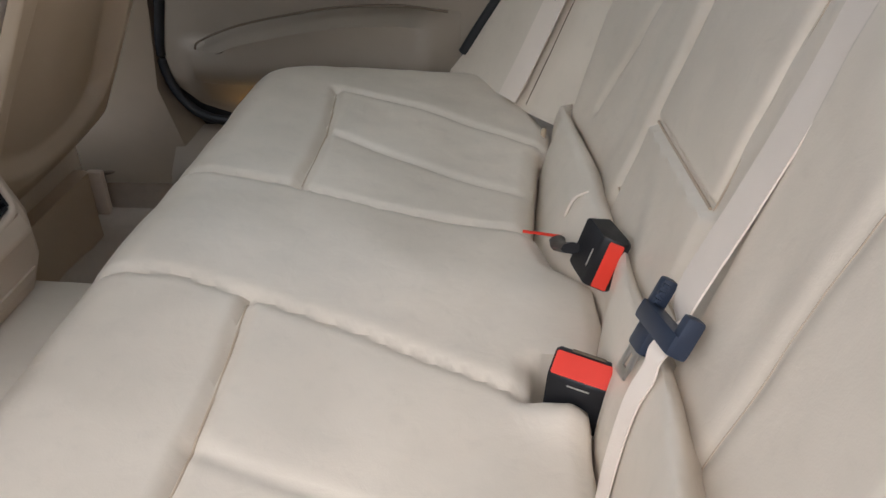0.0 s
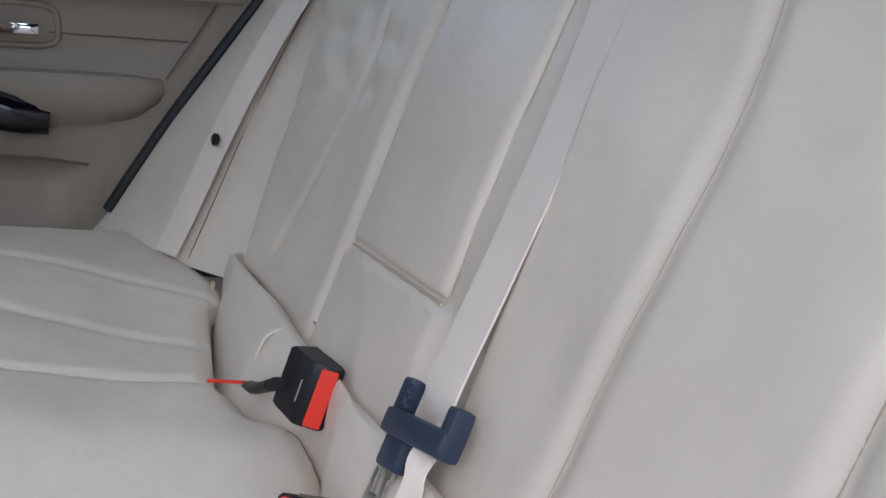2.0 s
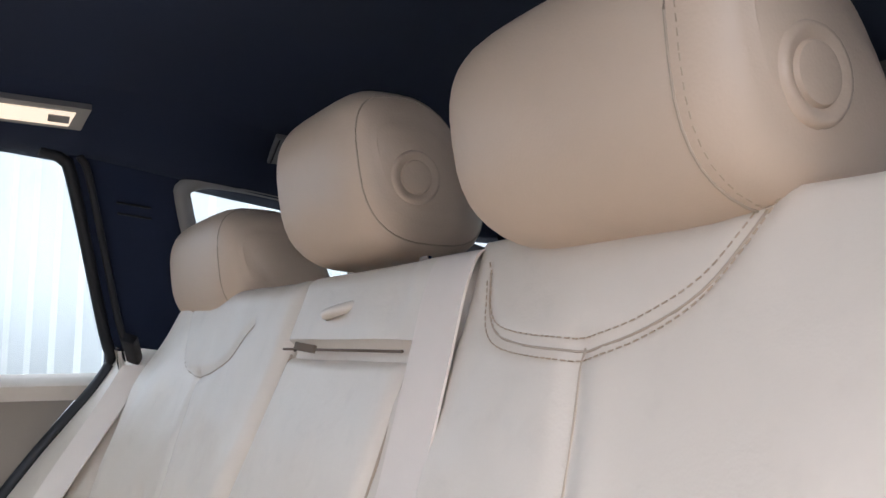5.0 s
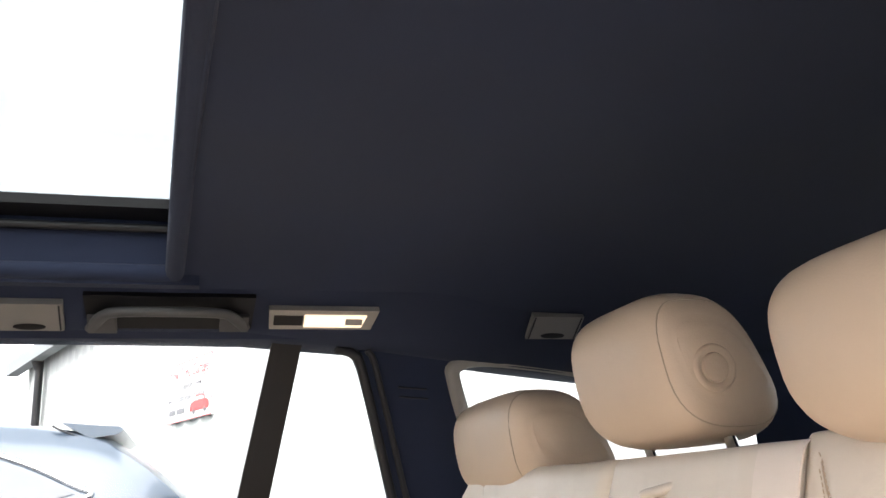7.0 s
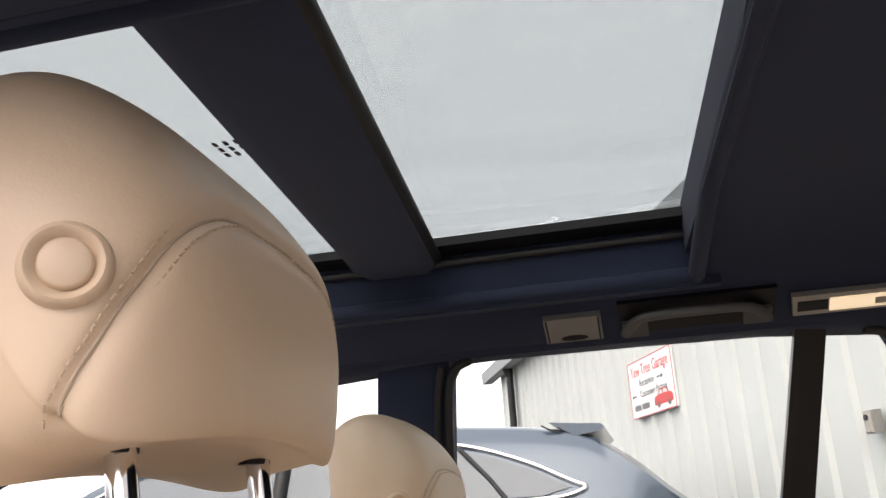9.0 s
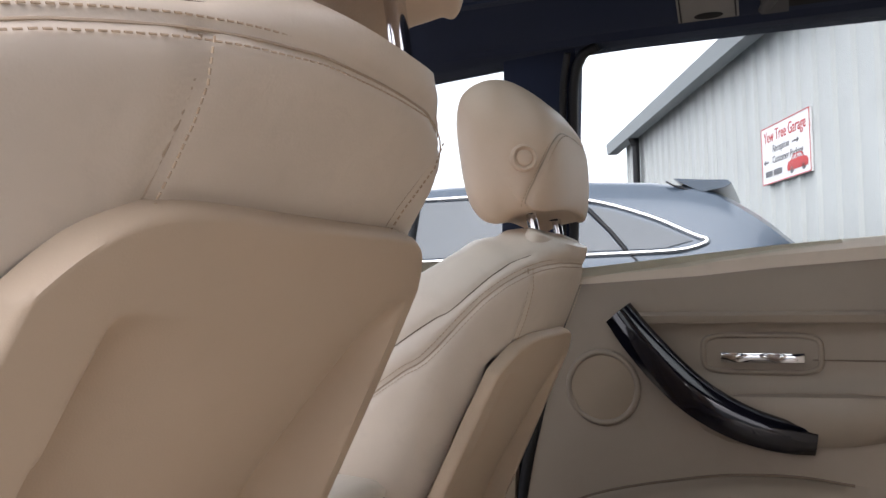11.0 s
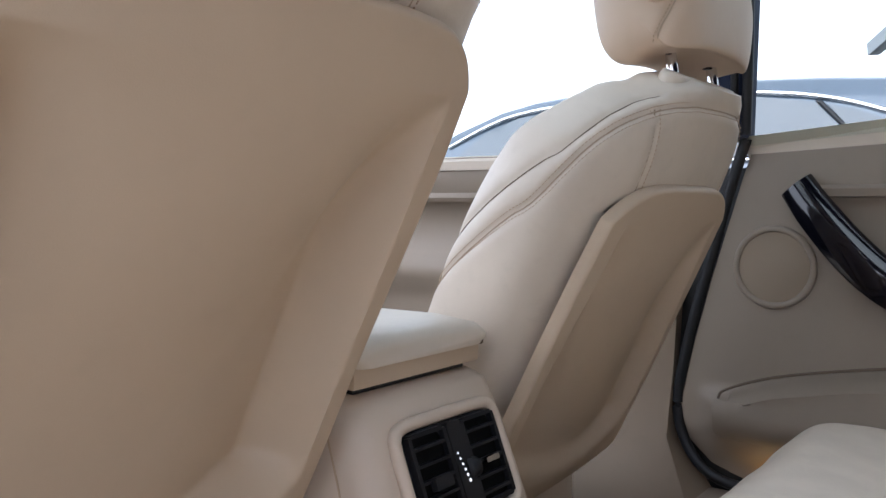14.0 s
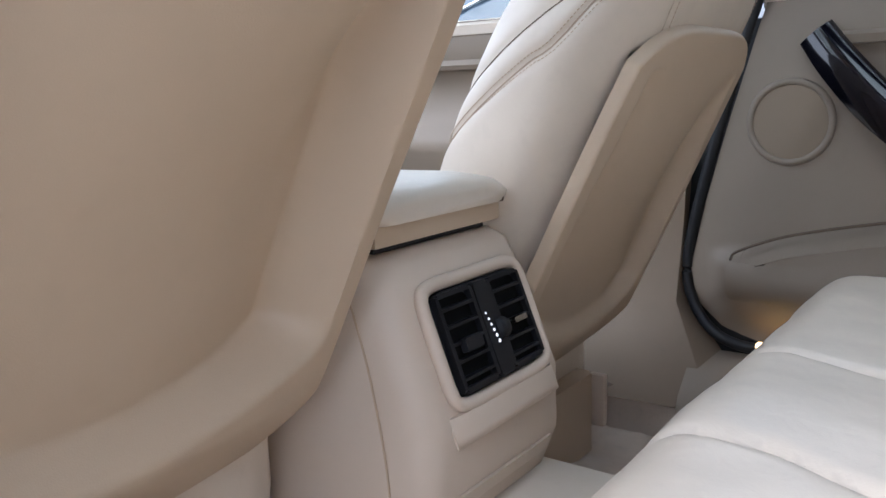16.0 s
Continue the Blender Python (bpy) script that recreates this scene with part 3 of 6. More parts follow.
ring_pts = [(0.7455 + 0.10 * (0.064 * math.cos(a)) * 1, 0.588 + 0.061 * math.cos(a), 0.570 + 0.061 * math.sin(a)) for a in (2 * math.pi * k / 48 for k in range(49))]
part("speaker_ring", tube([(0.7575 + 0.1 * (p[1] - 0.588), p[1], p[2]) for p in ring_pts], 0.0055, 8, up=(1, 0, 0)), TRIM, door)
part("speaker_grille", loft([[(0.757 + 0.1 * (0.055 * math.cos(a)) + d, 0.588 + r * math.cos(a), 0.570 + r * math.sin(a)) for a in (2 * math.pi * k / 40 for k in range(40))] for d, r in ((0.006, 0.0575), (-0.0005, 0.0570), (-0.004, 0.040), (-0.005, 0.01))]), GRILLE, door, "round beige speaker grille")
loop = [(0.327 + 0.090 * a, 0.631 + 0.030 * b) for a, b in superloop(1, 1, 40, 5)]
part("handle_bowl", join(tube([(door_x(y, z) - 0.001, y, z) for y, z in loop + loop[:1]], 0.0045, 8, up=(1, 0, 0)), loft([[(0.736 + 0.1 * (y - 0.33) + d, 0.327 + (y - 0.327) * k, 0.631 + (z - 0.631) * k) for y, z in loop] for d, k in ((0.010, 0.97), (0.016, 0.9), (0.018, 0.5))])), TRIM, door)
part("door_lever", loft([[(0.731 + 0.1 * (y - 0.32) - e, y, 0.627 - h + q) for e, h, q in ((0.0, 0.010, 0), (o, 0.008, 0), (o + 0.003, 0.0, 0.0), (o, -0.006, 0), (0.0, -0.007, 0))] for y, o in ((0.262, 0.004), (0.275, 0.010), (0.30, 0.011), (0.315, 0.004), (0.335, 0.006), (0.36, 0.011), (0.378, 0.006), (0.388, 0.002))]), CHROME, door, "chrome door lever")
part("pocket_lip", tube(smooth_line([(0.742, 0.668, 0.352), (0.741, 0.655, 0.368), (0.733, 0.58, 0.398), (0.722, 0.47, 0.424), (0.712, 0.375, 0.440), (0.704, 0.28, 0.444), (0.70, 0.20, 0.436)]), 0.0022, 8), SEAM, door)
pock = []
for s in spread(24, 0):
    y = 0.18 + 0.49 * s
    ztop = float(np.interp(y, (0.18, 0.28, 0.375, 0.47, 0.58, 0.655, 0.67), (0.433, 0.443, 0.439, 0.423, 0.397, 0.367, 0.352)))
    x, k = door_x(y, 0.33), step_up(y, 0.17, 0.30)
    pock.append([(door_x(y, ztop) - 0.001 * k, y, ztop - 0.002), (x + 0.003 - 0.015 * k, y, ztop - 0.03), (x + 0.003 - 0.013 * k, y, 0.352), (x + 0.003 - 0.023 * k, y, 0.335), (x + 0.003 - 0.015 * k, y, 0.300), (x + 0.02, y, 0.28), (x + 0.04, y, ztop - 0.002)])
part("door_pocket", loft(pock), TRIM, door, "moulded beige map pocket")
part("lock_pin", rod((0.708, -0.005, 0.812), (0.708, -0.005, 0.838), 0.004, 10, 0.001), BLACK, door)
part("lock_pin_base", rod((0.708, -0.005, 0.810), (0.708, -0.005, 0.8165), 0.008, 12, 0.001), BLACK, door)
part("window_bar", side_piece([(0.119, 0.80), (0.057, 1.13), (0.013, 1.13), (0.071, 0.80)], 0.02), BLACK, door, "black bar dividing the window")
pane = part("window_pane", side_piece([(0.66, 0.76), (0.60, 1.13), (0.05, 1.13), (0.09, 0.80)], -0.002), GLASS, door)
pane.location.x += 0.02
pane.visible_shadow = False
pane = part("quarter_pane", side_piece([(0.075, 0.80), (0.03, 1.13), (-0.07, 1.12), (-0.165, 0.80)], -0.002), GLASS, door)
pane.location.x += 0.02
pane.visible_shadow = False
part("etched_mark", join(*[side_piece([(0.045 - 0.009 * i, 0.838), (0.039 - 0.009 * i, 0.838), (0.039 - 0.009 * i, 0.834), (0.045 - 0.009 * i, 0.834)], 0.0) for i in range(4)], side_piece([(0.034, 0.852), (0.024, 0.852), (0.024, 0.844), (0.034, 0.844)], 0.0)), GREY, door, "small etched glass mark").location.x += 0.016
q_pane = part("quarter_window_pane", side_piece([(-0.215, 1.09), (-0.30, 0.885), (-0.95, 0.92), (-0.95, 0.99), (-0.5, 1.07)], -0.002), GLASS, pillars)
q_pane.location.x += 0.02
q_pane.visible_shadow = False

# ---- front doors and the closed front ----
fdoor = structure("door_2", "closed front door with beige panel", "door")
fs, ft = spread(30, 0), spread(24, 0)


def front_door_at(s, t):
    y, z = 0.98 + 1.0 * s, 0.10 + 0.66 * t
    x = 0.775 - 0.035 * step_up(z, 0.48, 0.53) * (1 - step_up(z, 0.53, 0.56)) + 0.012 * step_up(z, 0.575, 0.585) * (1 - step_up(z, 0.66, 0.67)) - 0.02 * step_up(z, 0.67, 0.69)
    return (x, y, z)


part("door_panel", thick(sheet(front_door_at, fs, ft), fs, ft, (0.05, 0, 0)), TRIM, fdoor)
part("belt_cap", loft([[(0.75, y, 0.735), (0.748, y, 0.752), (0.76, y, 0.762), (0.80, y, 0.764), (0.80, y, 0.73)] for y in (0.76, 1.2, 1.98)]), LEATHER, fdoor)
part("trim_strip", loft([[(0.752, y, 0.672), (0.746, y, 0.680), (0.752, y, 0.690), (0.78, y, 0.69), (0.78, y, 0.672)] for y in (0.98, 1.98)]), TRIM, fdoor)
pane = part("window_pane", side_piece([(0.74, 0.75), (0.70, 1.12), (1.2, 1.08), (1.9, 0.75)], -0.002), GLASS, fdoor)
pane.location.x += 0.03
pane.visible_shadow = False
apil = structure("pillar_front", "black windscreen pillar")
part("pillar_cloth", tube(smooth_line([(0.60, 1.1, 1.13), (0.66, 1.55, 0.98), (0.72, 2.0, 0.76)]), 0.035, 10), FABRIC, apil)
wall_front = structure("wall_front", "dark dashboard and bulkhead closing the cabin front", "wall")
part("bulkhead", block((0, 2.0, 0.40), (1.56, 0.10, 0.80), 0.02), BLACK, wall_front)
part("dash", block((0, 1.80, 0.62), (1.48, 0.38, 0.22), 0.05), BLACK, wall_front)
left_door = structure("wall_left", "closed front door on the near side", "door")
part("door_panel", block((-0.80, 1.36, 0.44), (0.06, 1.2, 0.66), 0.02), TRIM, left_door)
part("sill_trim", loft([[(-0.60, y, 0.05), (-0.66, y, 0.14), (-0.70, y, 0.165), (-0.79, y, 0.17), (-0.79, y, 0.05)] for y in (-0.1, 0.8)]), TRIM, left_door)

# ---- roof fittings ----
RAIL_N = Vector((-0.55, 0, -0.83)).normalized()
RAIL_D = Vector((0.83, 0, -0.55)).normalized()


def on_rail(y, d, out=0.0):
    """A place on the slanted rail face: d metres down from its middle line."""
    return Vector((0.512, y, 1.1415)) + RAIL_D * d + RAIL_N * out


def rail_box(y0, y1, d0, d1, out0, out1, cut0=0.0, cut1=0.0):
    return loft([[on_rail(y0, d0, out0), on_rail(y1, d0, out0), on_rail(y1 + cut1, d1, out0), on_rail(y0 + cut0, d1, out0)],
                 [on_rail(y0, d0, out1), on_rail(y1, d0, out1), on_rail(y1 + cut1, d1, out1), on_rail(y0 + cut0, d1, out1)]])


hook = thing("coat_hook", "grey flat coat hook flap on the roof rail", "coat hook", "coat hooks", at=on_rail(0.374, 0))
part("flap", rail_box(0.333, 0.416, -0.026, 0.022, -0.01, 0.006), GREY, hook, smooth=False)
for y in (0.337, 0.412):
    part("edge", tube([on_rail(y, -0.024, 0.0065), on_rail(y, 0.02, 0.0065)], 0.0012, 6), RUBBER, hook)
part("thumb_dip", loft([[on_rail(0.374 + r * 0.020 * math.cos(a), 0.014 + r * 0.006 * math.sin(a), 0.0062 + h) for a in (2 * math.pi * k / 20 for k in range(20))] for r, h in ((1, 0.0004), (0.8, 0.0008), (0.1, 0.0006))]), BLACK, hook)
grab = thing("grab_handle", "dark grey folding grab handle on the roof rail", "grab handle", at=on_rail(0.20, 0))
part("socket", join(rail_box(0.090, 0.308, -0.040, 0.020, -0.012, 0.0025, 0.004, -0.004)), BLACK, grab)
part("bar", tube(smooth_line([on_rail(0.300, 0.020, 0.004), on_rail(0.288, -0.006, 0.010), on_rail(0.268, -0.022, 0.015), on_rail(0.20, -0.026, 0.017), on_rail(0.135, -0.022, 0.015), on_rail(0.115, -0.006, 0.010), on_rail(0.103, 0.016, 0.004)]), 0.009, 10, flat=0.75), HANDLE, grab)
part("foot", rail_box(0.268, 0.304, -0.006, 0.022, -0.004, 0.010), HANDLE, grab)
part("foot", rail_box(0.098, 0.136, -0.010, 0.018, -0.004, 0.010), HANDLE, grab)
lamp = thing("reading_lamp", "pale grey roof lamp with a lit warm lens", "roof lamp", at=on_rail(0, 0))
part("housing", rail_box(-0.083, 0.071, -0.020, 0.017, -0.01, 0.005, 0.008, -0.002), PALE, lamp, smooth=False)
part("switch", rail_box(0.024, 0.064, -0.010, 0.008, 0.003, 0.0065), BLACK, lamp, "dark switch")
part("lens", rail_box(-0.066, 0.022, -0.012, 0.011, 0.003, 0.0068, 0.006, 0), LAMP_ON, lamp, "lit warm white lens")
part("lens_ridge", rail_box(-0.060, -0.036, -0.006, 0.005, 0.005, 0.0082), PALE, lamp)
hook2 = copy_thing(hook, Matrix.Translation(on_rail(-0.362, 0.012)))
hook2["label"] = "grey flat coat hook flap near the quarter window"

# ---- rear bench ----
CU = Face((0, 0, 0.325), (1, 0, 0), (0, 1, 0.13))
bench = thing("rear_seat_cushion", "cream leather rear bench cushion with sewn seams", "seat cushion", at=(0, 0.25, 0.10))
half = soft_table([(-0.06, 0.70), (0.15, 0.69), (0.32, 0.655), (0.42, 0.625), (0.47, 0.59), (0.51, 0.53)])
back_edge = lerp_table([(-0.70, -0.01), (-0.226, -0.013), (-0.153, -0.005), (-0.151, 0.044), (-0.088, 0.042), (-0.082, -0.028), (-0.02, -0.028), (0.045, -0.020), (0.07, 0.018), (0.16, 0.046), (0.38, 0.038), (0.40, 0.02), (0.46, 0.02), (0.55, 0.06), (0.68, 0.15)])
SEAMS = [
    ([(0.50, 0.356), (0.35, 0.340), (0.183, 0.336)], 0.010, 0.006),
    ([(0.186, 0.50), (0.185, 0.40), (0.183, 0.336), (0.160, 0.24), (0.150, 0.15), (0.145, 0.03)], 0.007, 0.006),
    ([(0.351, 0.338), (0.294, 0.189), (0.25, 0.07)], 0.004, 0.007),
    ([(0.50, 0.356), (0.48, 0.22), (0.40, 0.04)], 0.005, 0.007),
    ([(-0.058, 0.328), (-0.20, 0.318), (-0.33, 0.316), (-0.50, 0.35)], 0.010, 0.006),
    ([(-0.050, 0.50), (-0.040, 0.40), (-0.060, 0.32), (-0.084, 0.218), (-0.115, 0.12), (-0.139, 0.05)], 0.007, 0.006),
    ([(-0.255, 0.318), (-0.266, 0.28), (-0.288, 0.16), (-0.29, 0.05)], 0.004, 0.007),
    ([(-0.50, 0.35), (-0.48, 0.22), (-0.44, 0.02)], 0.005, 0.007),
]


def bench_relief(x, v):
    h = 0.0
    for line, depth, width in SEAMS:
        d = near_line(x, v, line)
        if d < 0.03:
            h += groove(d, depth, width)
    for c in (-0.29, 0.32):
        h += -0.010 * math.exp(-((x - c) / 0.14) ** 2 - ((v - 0.17) / 0.14) ** 2)
    h += 0.008 * math.exp(-((x - 0.03) / 0.10) ** 2)
    h += 0.003 + rough(x, v, 0.3, 11, 0.0035) + rough(x, v, 4.2, 28, 0.0012)
    h += 0.019 * math.exp(-((x + 0.165) / 0.022) ** 2 - ((v - 0.012) / 0.035) ** 2)
    b = back_edge(x)
    h -= 0.05 * (1 - step_up(v, b - 0.006, b + 0.008)) + 0.010 * (1 - step_up(v, b, b + 0.03))
    return h


part("seat_pad", pad(CU, lambda v: -half(v), half, -0.055, 0.500, 0.055, 0.20, 0.0, bench_relief, 250, 110, ends=(False, True)), LEATHER, bench)
part("front_fold", tube(smooth_line([CU.at(x, 0.44, -0.002) for x in (0.06, 0.10, 0.14)]), 0.0012, 6), SEAM, bench)
part("base_skirt", block((0, 0.245, 0.13), (1.28, 0.44, 0.19), 0.03), SHELL, bench)
for line in (SEAMS[0][0], SEAMS[4][0]):
    part("seam", tube([CU.at(p.x, p.y, bench_relief(p.x, p.y) + 0.0012) for p in smooth_line([(q, r, 0) for q, r in line], 14)], 0.0014, 6), TANSEAM, bench)

BK = Face((0, -0.033, 0.36), (-1, 0, 0), (0, -0.2873, 0.9578))


def bz(z):
    return (z - 0.36) / 0.9578


def side_swell(x, v):
    """How far the outer part of the bench's back stands forward, most near the cushion."""
    return 0.026 * max(0.0, 1 - v / 0.53) * step_up(abs(x), 0.22, 0.45)


crest = soft_table([(-0.64, 0.505), (-0.371, 0.474), (-0.26, 0.458), (-0.14, 0.438), (-0.036, 0.418), (0.01, 0.412), (0.128, 0.394), (0.247, 0.384), (0.35, 0.376), (0.47, 0.368), (0.52, 0.350)])
filler = thing("seat_filler", "cream leather roll between rear cushion and backrests", "seat filler", at=(0, 0, 0.30))
fx, fv = [-0.64 + 1.12 * t for t in spread(90, 0)], spread(22, 0)


def filler_at(x, t):
    z1 = crest(x)
    a = BK.at(-x, bz(z1) - 0.030, -0.004 + side_swell(x, 0.03))
    b = BK.at(-x, bz(z1) - 0.012, 0.026 + side_swell(x, 0.03) - 0.016 * math.exp(-((x - 0.01) / 0.05) ** 2))
    low = Vector((x, back_edge(x) + 0.004 if x < -0.16 or x > -0.06 else -0.012, 0.285))
    mid = (b + low) / 2 + Vector((0, 0.008, 0.006))
    end = 1 - step_up(x, 0.45, 0.48)
    q = (1 - t) ** 3 * a + 3 * (1 - t) ** 2 * t * (b + Vector((0, 0.002, 0.042))) + 3 * (1 - t) * t * t * mid + t ** 3 * low
    return q + Vector((0, -0.03 * (1 - end), rough(x, t, 1, 14, 0.0025)))


part("roll", thick(sheet(filler_at, fx, fv), fx, fv, (0, -0.02, -0.03)), LEATHER, filler)
# thin tube drawn in for the shadow line between roll and backrests
part("crease", tube([BK.at(-x, bz(crest(x)) - 0.001, -0.003 + side_swell(x, 0.03)) for x in [-0.20 + 0.05 * k for k in range(14)]], 0.0014, 6), TANSEAM, filler)
part("anchor_slit", join(tube(smooth_line([filler_at(0.155, 0.30) + Vector((0, 0.001, 0)), filler_at(0.15, 0.45) + Vector((0, 0.004, 0.002)), filler_at(0.145, 0.6) + Vector((0, 0.001, 0))]), 0.0020, 6)), LEATHER, filler, "small sewn anchor tab")
part("anchor_hole", tube(smooth_line([(0.455, 0.040, 0.300), (0.462, 0.038, 0.320), (0.450, 0.036, 0.332), (0.440, 0.040, 0.314)]), 0.004, 8), THREAD, filler, "open anchor cover corner")

# right backrest
right_back = thing("folding_seat", "cream leather outer backrest, creased beside its seam", "backrest", "rear backrests", at=(0.32, -0.08, 0.40))
outer = soft_table([(bz(0.345), 0.44), (bz(0.40), 0.455), (bz(0.50), 0.478), (bz(0.60), 0.505), (bz(0.70), 0.540), (bz(0.80), 0.555), (bz(0.87), 0.535), (bz(0.905), 0.50), (bz(0.93), 0.45)])
inner = soft_table([(bz(0.34), 0.150), (bz(0.50), 0.147), (bz(0.62), 0.136), (bz(0.73), 0.112), (bz(0.80), 0.086), (bz(0.86), 0.066), (bz(0.93), 0.060)])
U_RIGHT = smooth_line([(0.415, bz(0.905), 0), (0.402, bz(0.876), 0), (0.375, bz(0.845), 0), (0.33, bz(0.834), 0), (0.275, bz(0.834), 0), (0.21, bz(0.852), 0), (0.165, bz(0.885), 0)], 5)
U_RIGHT = [(p.x, p.y) for p in U_RIGHT]
S_RIGHT = [(0.302, bz(0.833)), (0.290, bz(0.746)), (0.280, bz(0.67)), (0.284, bz(0.61)), (0.318, bz(0.51)), (0.345, bz(0.45)), (0.36, bz(0.40))]


def right_relief(u, v):
    x = -u
    h = side_swell(x, v) + groove(near_line(x, v, U_RIGHT), 0.003, 0.004) + groove(near_line(x, v, S_RIGHT), 0.005, 0.006)
    h += 0.012 * step_up(x, 0.36, 0.47) * (1 - step_up(v, 0.45, 0.55))
    for cx, cz, sx, sz, d in ((0.355, 0.70, 0.02, 0.014, -0.006), (0.35, 0.655, 0.022, 0.014, 0.006), (0.345, 0.615, 0.02, 0.014, -0.006), (0.405, 0.665, 0.03, 0.018, -0.008), (0.40, 0.625, 0.028, 0.02, 0.007), (0.235, 0.672, 0.03, 0.014, -0.008), (0.225, 0.645, 0.03, 0.014, 0.007), (0.24, 0.615, 0.03, 0.02, -0.006), (0.42, 0.585, 0.035, 0.016, -0.006)):
        h += d * math.exp(-((x - cx) / sx) ** 2 - ((v - bz(cz)) / sz) ** 2)
    return h + rough(x, v, 2.0, 13, 0.003) + rough(x, v, 7.0, 32, 0.0010)


part("back_pad", pad(BK, lambda v: -outer(v), lambda v: -inner(v), bz(0.345), bz(0.925), 0.020, 0.09, 0.0, right_relief, 90, 120), LEATHER, right_back)
part("seam", tube([BK.at(-p.x, p.y, right_relief(-p.x, p.y) + 0.0002) for p in smooth_line([(a, b, 0) for a, b in S_RIGHT[:-1]], 14)], 0.0008, 6), TANSEAM, right_back)
part("sewn_patch", tube([BK.at(-x, v, right_relief(-x, v) + 0.0004) for x, v in U_RIGHT], 0.0008, 6), TANSEAM, right_back)

# centre backrest with the folding armrest
centre_back = thing("folding_seat", "narrow cream leather centre backrest with folded armrest", "backrest", "rear backrests", at=(-0.05, -0.08, 0.40))
c_left = lambda v: -inner(v) + 0.003
part("back_pad", pad(BK, c_left, lambda v: 0.203, bz(0.345), bz(0.922), 0.012, 0.09, 0.0, lambda u, v: -0.010 * max(step_up(v - 0.122 * u, bz(0.492), bz(0.497)), step_up(u, 0.115, 0.135)) * (1 - step_up(v, bz(0.864), bz(0.870))) - 0.005 * step_up(u, 0.145, 0.16) * (1 - step_up(v, bz(0.80), bz(0.87))) + rough(u, v, 5, 20, 0.002) + 0.003 * math.sin(80 * v) * step_up(u, 0.13, 0.15), 60, 130), LEATHER, centre_back)
arm_l = soft_table([(bz(0.50), -0.143), (bz(0.62), -0.132), (bz(0.73), -0.108), (bz(0.80), -0.082), (bz(0.862), -0.062)])
arm_r = soft_table([(bz(0.50), 0.110), (bz(0.60), 0.114), (bz(0.66), 0.118), (bz(0.74), 0.128), (bz(0.862), 0.142)])


def slanted(shape, v0, v1):
    """Tips the lower edge of the folded armrest."""
    pts = []
    for q in shape[0]:
        d = Vector(q) - BK.o
        pts.append(Vector(q) + BK.v * (0.122 * d.dot(BK.u) * max(0.0, 1 - (d.dot(BK.v) - v0) / (v1 - v0))))
    return pts, shape[1]


part("armrest_panel", slanted(pad(BK, arm_l, arm_r, bz(0.500), bz(0.860), 0.010, 0.015, 0.004, lambda u, v: -0.005 + rough(u, v, 9, 12, 0.003), 34, 60), bz(0.500), bz(0.860)), LEATHER, centre_back, "smooth folded centre armrest")
part("gap", tube([BK.at(u, bz(0.4975) + 0.122 * u, -0.0085) for u in (-0.140, -0.05, 0.02, 0.106)], 0.0016, 6), TANSEAM, centre_back)
part("top_gap", tube([BK.at(u, bz(0.862), 0.0) for u in (-0.060, 0.0, 0.08, 0.148)], 0.0011, 6), SEAM, centre_back)
part("pull_strap", ribbon(smooth_line([BK.at(-0.030, bz(0.8625), 0.001), BK.at(-0.018, bz(0.8630), 0.006), BK.at(-0.004, bz(0.862), 0.007), BK.at(0.010, bz(0.862), 0.001)]), BK.v, 0.006, 0.0018, BK.n), SEAM, centre_back, "dark brown pull strap")
part("edge_seam", tube([BK.at(arm_l(bz(z)), bz(z), -0.0092) for z in (0.51, 0.6, 0.7, 0.8, 0.86)], 0.0012, 6), TANSEAM, centre_back)
part("edge_seam", tube([BK.at(arm_r(bz(z)), bz(z), -0.0104) for z in (0.51, 0.6, 0.7, 0.8, 0.86)], 0.0010, 6), TANSEAM, centre_back)
part("hatch_grip", join(tube(smooth_line([BK.at(0.010, bz(0.888), -0.003), BK.at(0.020, bz(0.8865), 0.004), BK.at(0.040, bz(0.889), 0.004), BK.at(0.054, bz(0.895), -0.004)]), 0.0042, 8)), LEATHER, centre_back, "moulded cream release grip")

# left backrest
left_back = thing("folding_seat", "cream leather outer backrest with smooth sewn patch", "backrest", "rear backrests", at=(-0.40, -0.08, 0.40))
U_LEFT = [(p.x, p.y) for p in smooth_line([(-0.221, bz(0.905), 0), (-0.232, bz(0.882), 0), (-0.249, bz(0.870), 0), (-0.285, bz(0.865), 0), (-0.320, bz(0.8655), 0), (-0.352, bz(0.876), 0), (-0.373, bz(0.887), 0), (-0.390, bz(0.904), 0), (-0.405, bz(0.925), 0)], 5)]
S_LEFT = [(-0.311, bz(0.866)), (-0.320, bz(0.80)), (-0.331, bz(0.735)), (-0.336, bz(0.68)), (-0.332, bz(0.61)), (-0.323, bz(0.535)), (-0.318, bz(0.48)), (-0.316, bz(0.42))]
S_OUT = [(-0.49, bz(0.90)), (-0.472, bz(0.75)), (-0.460, bz(0.60)), (-0.462, bz(0.48)), (-0.47, bz(0.40))]


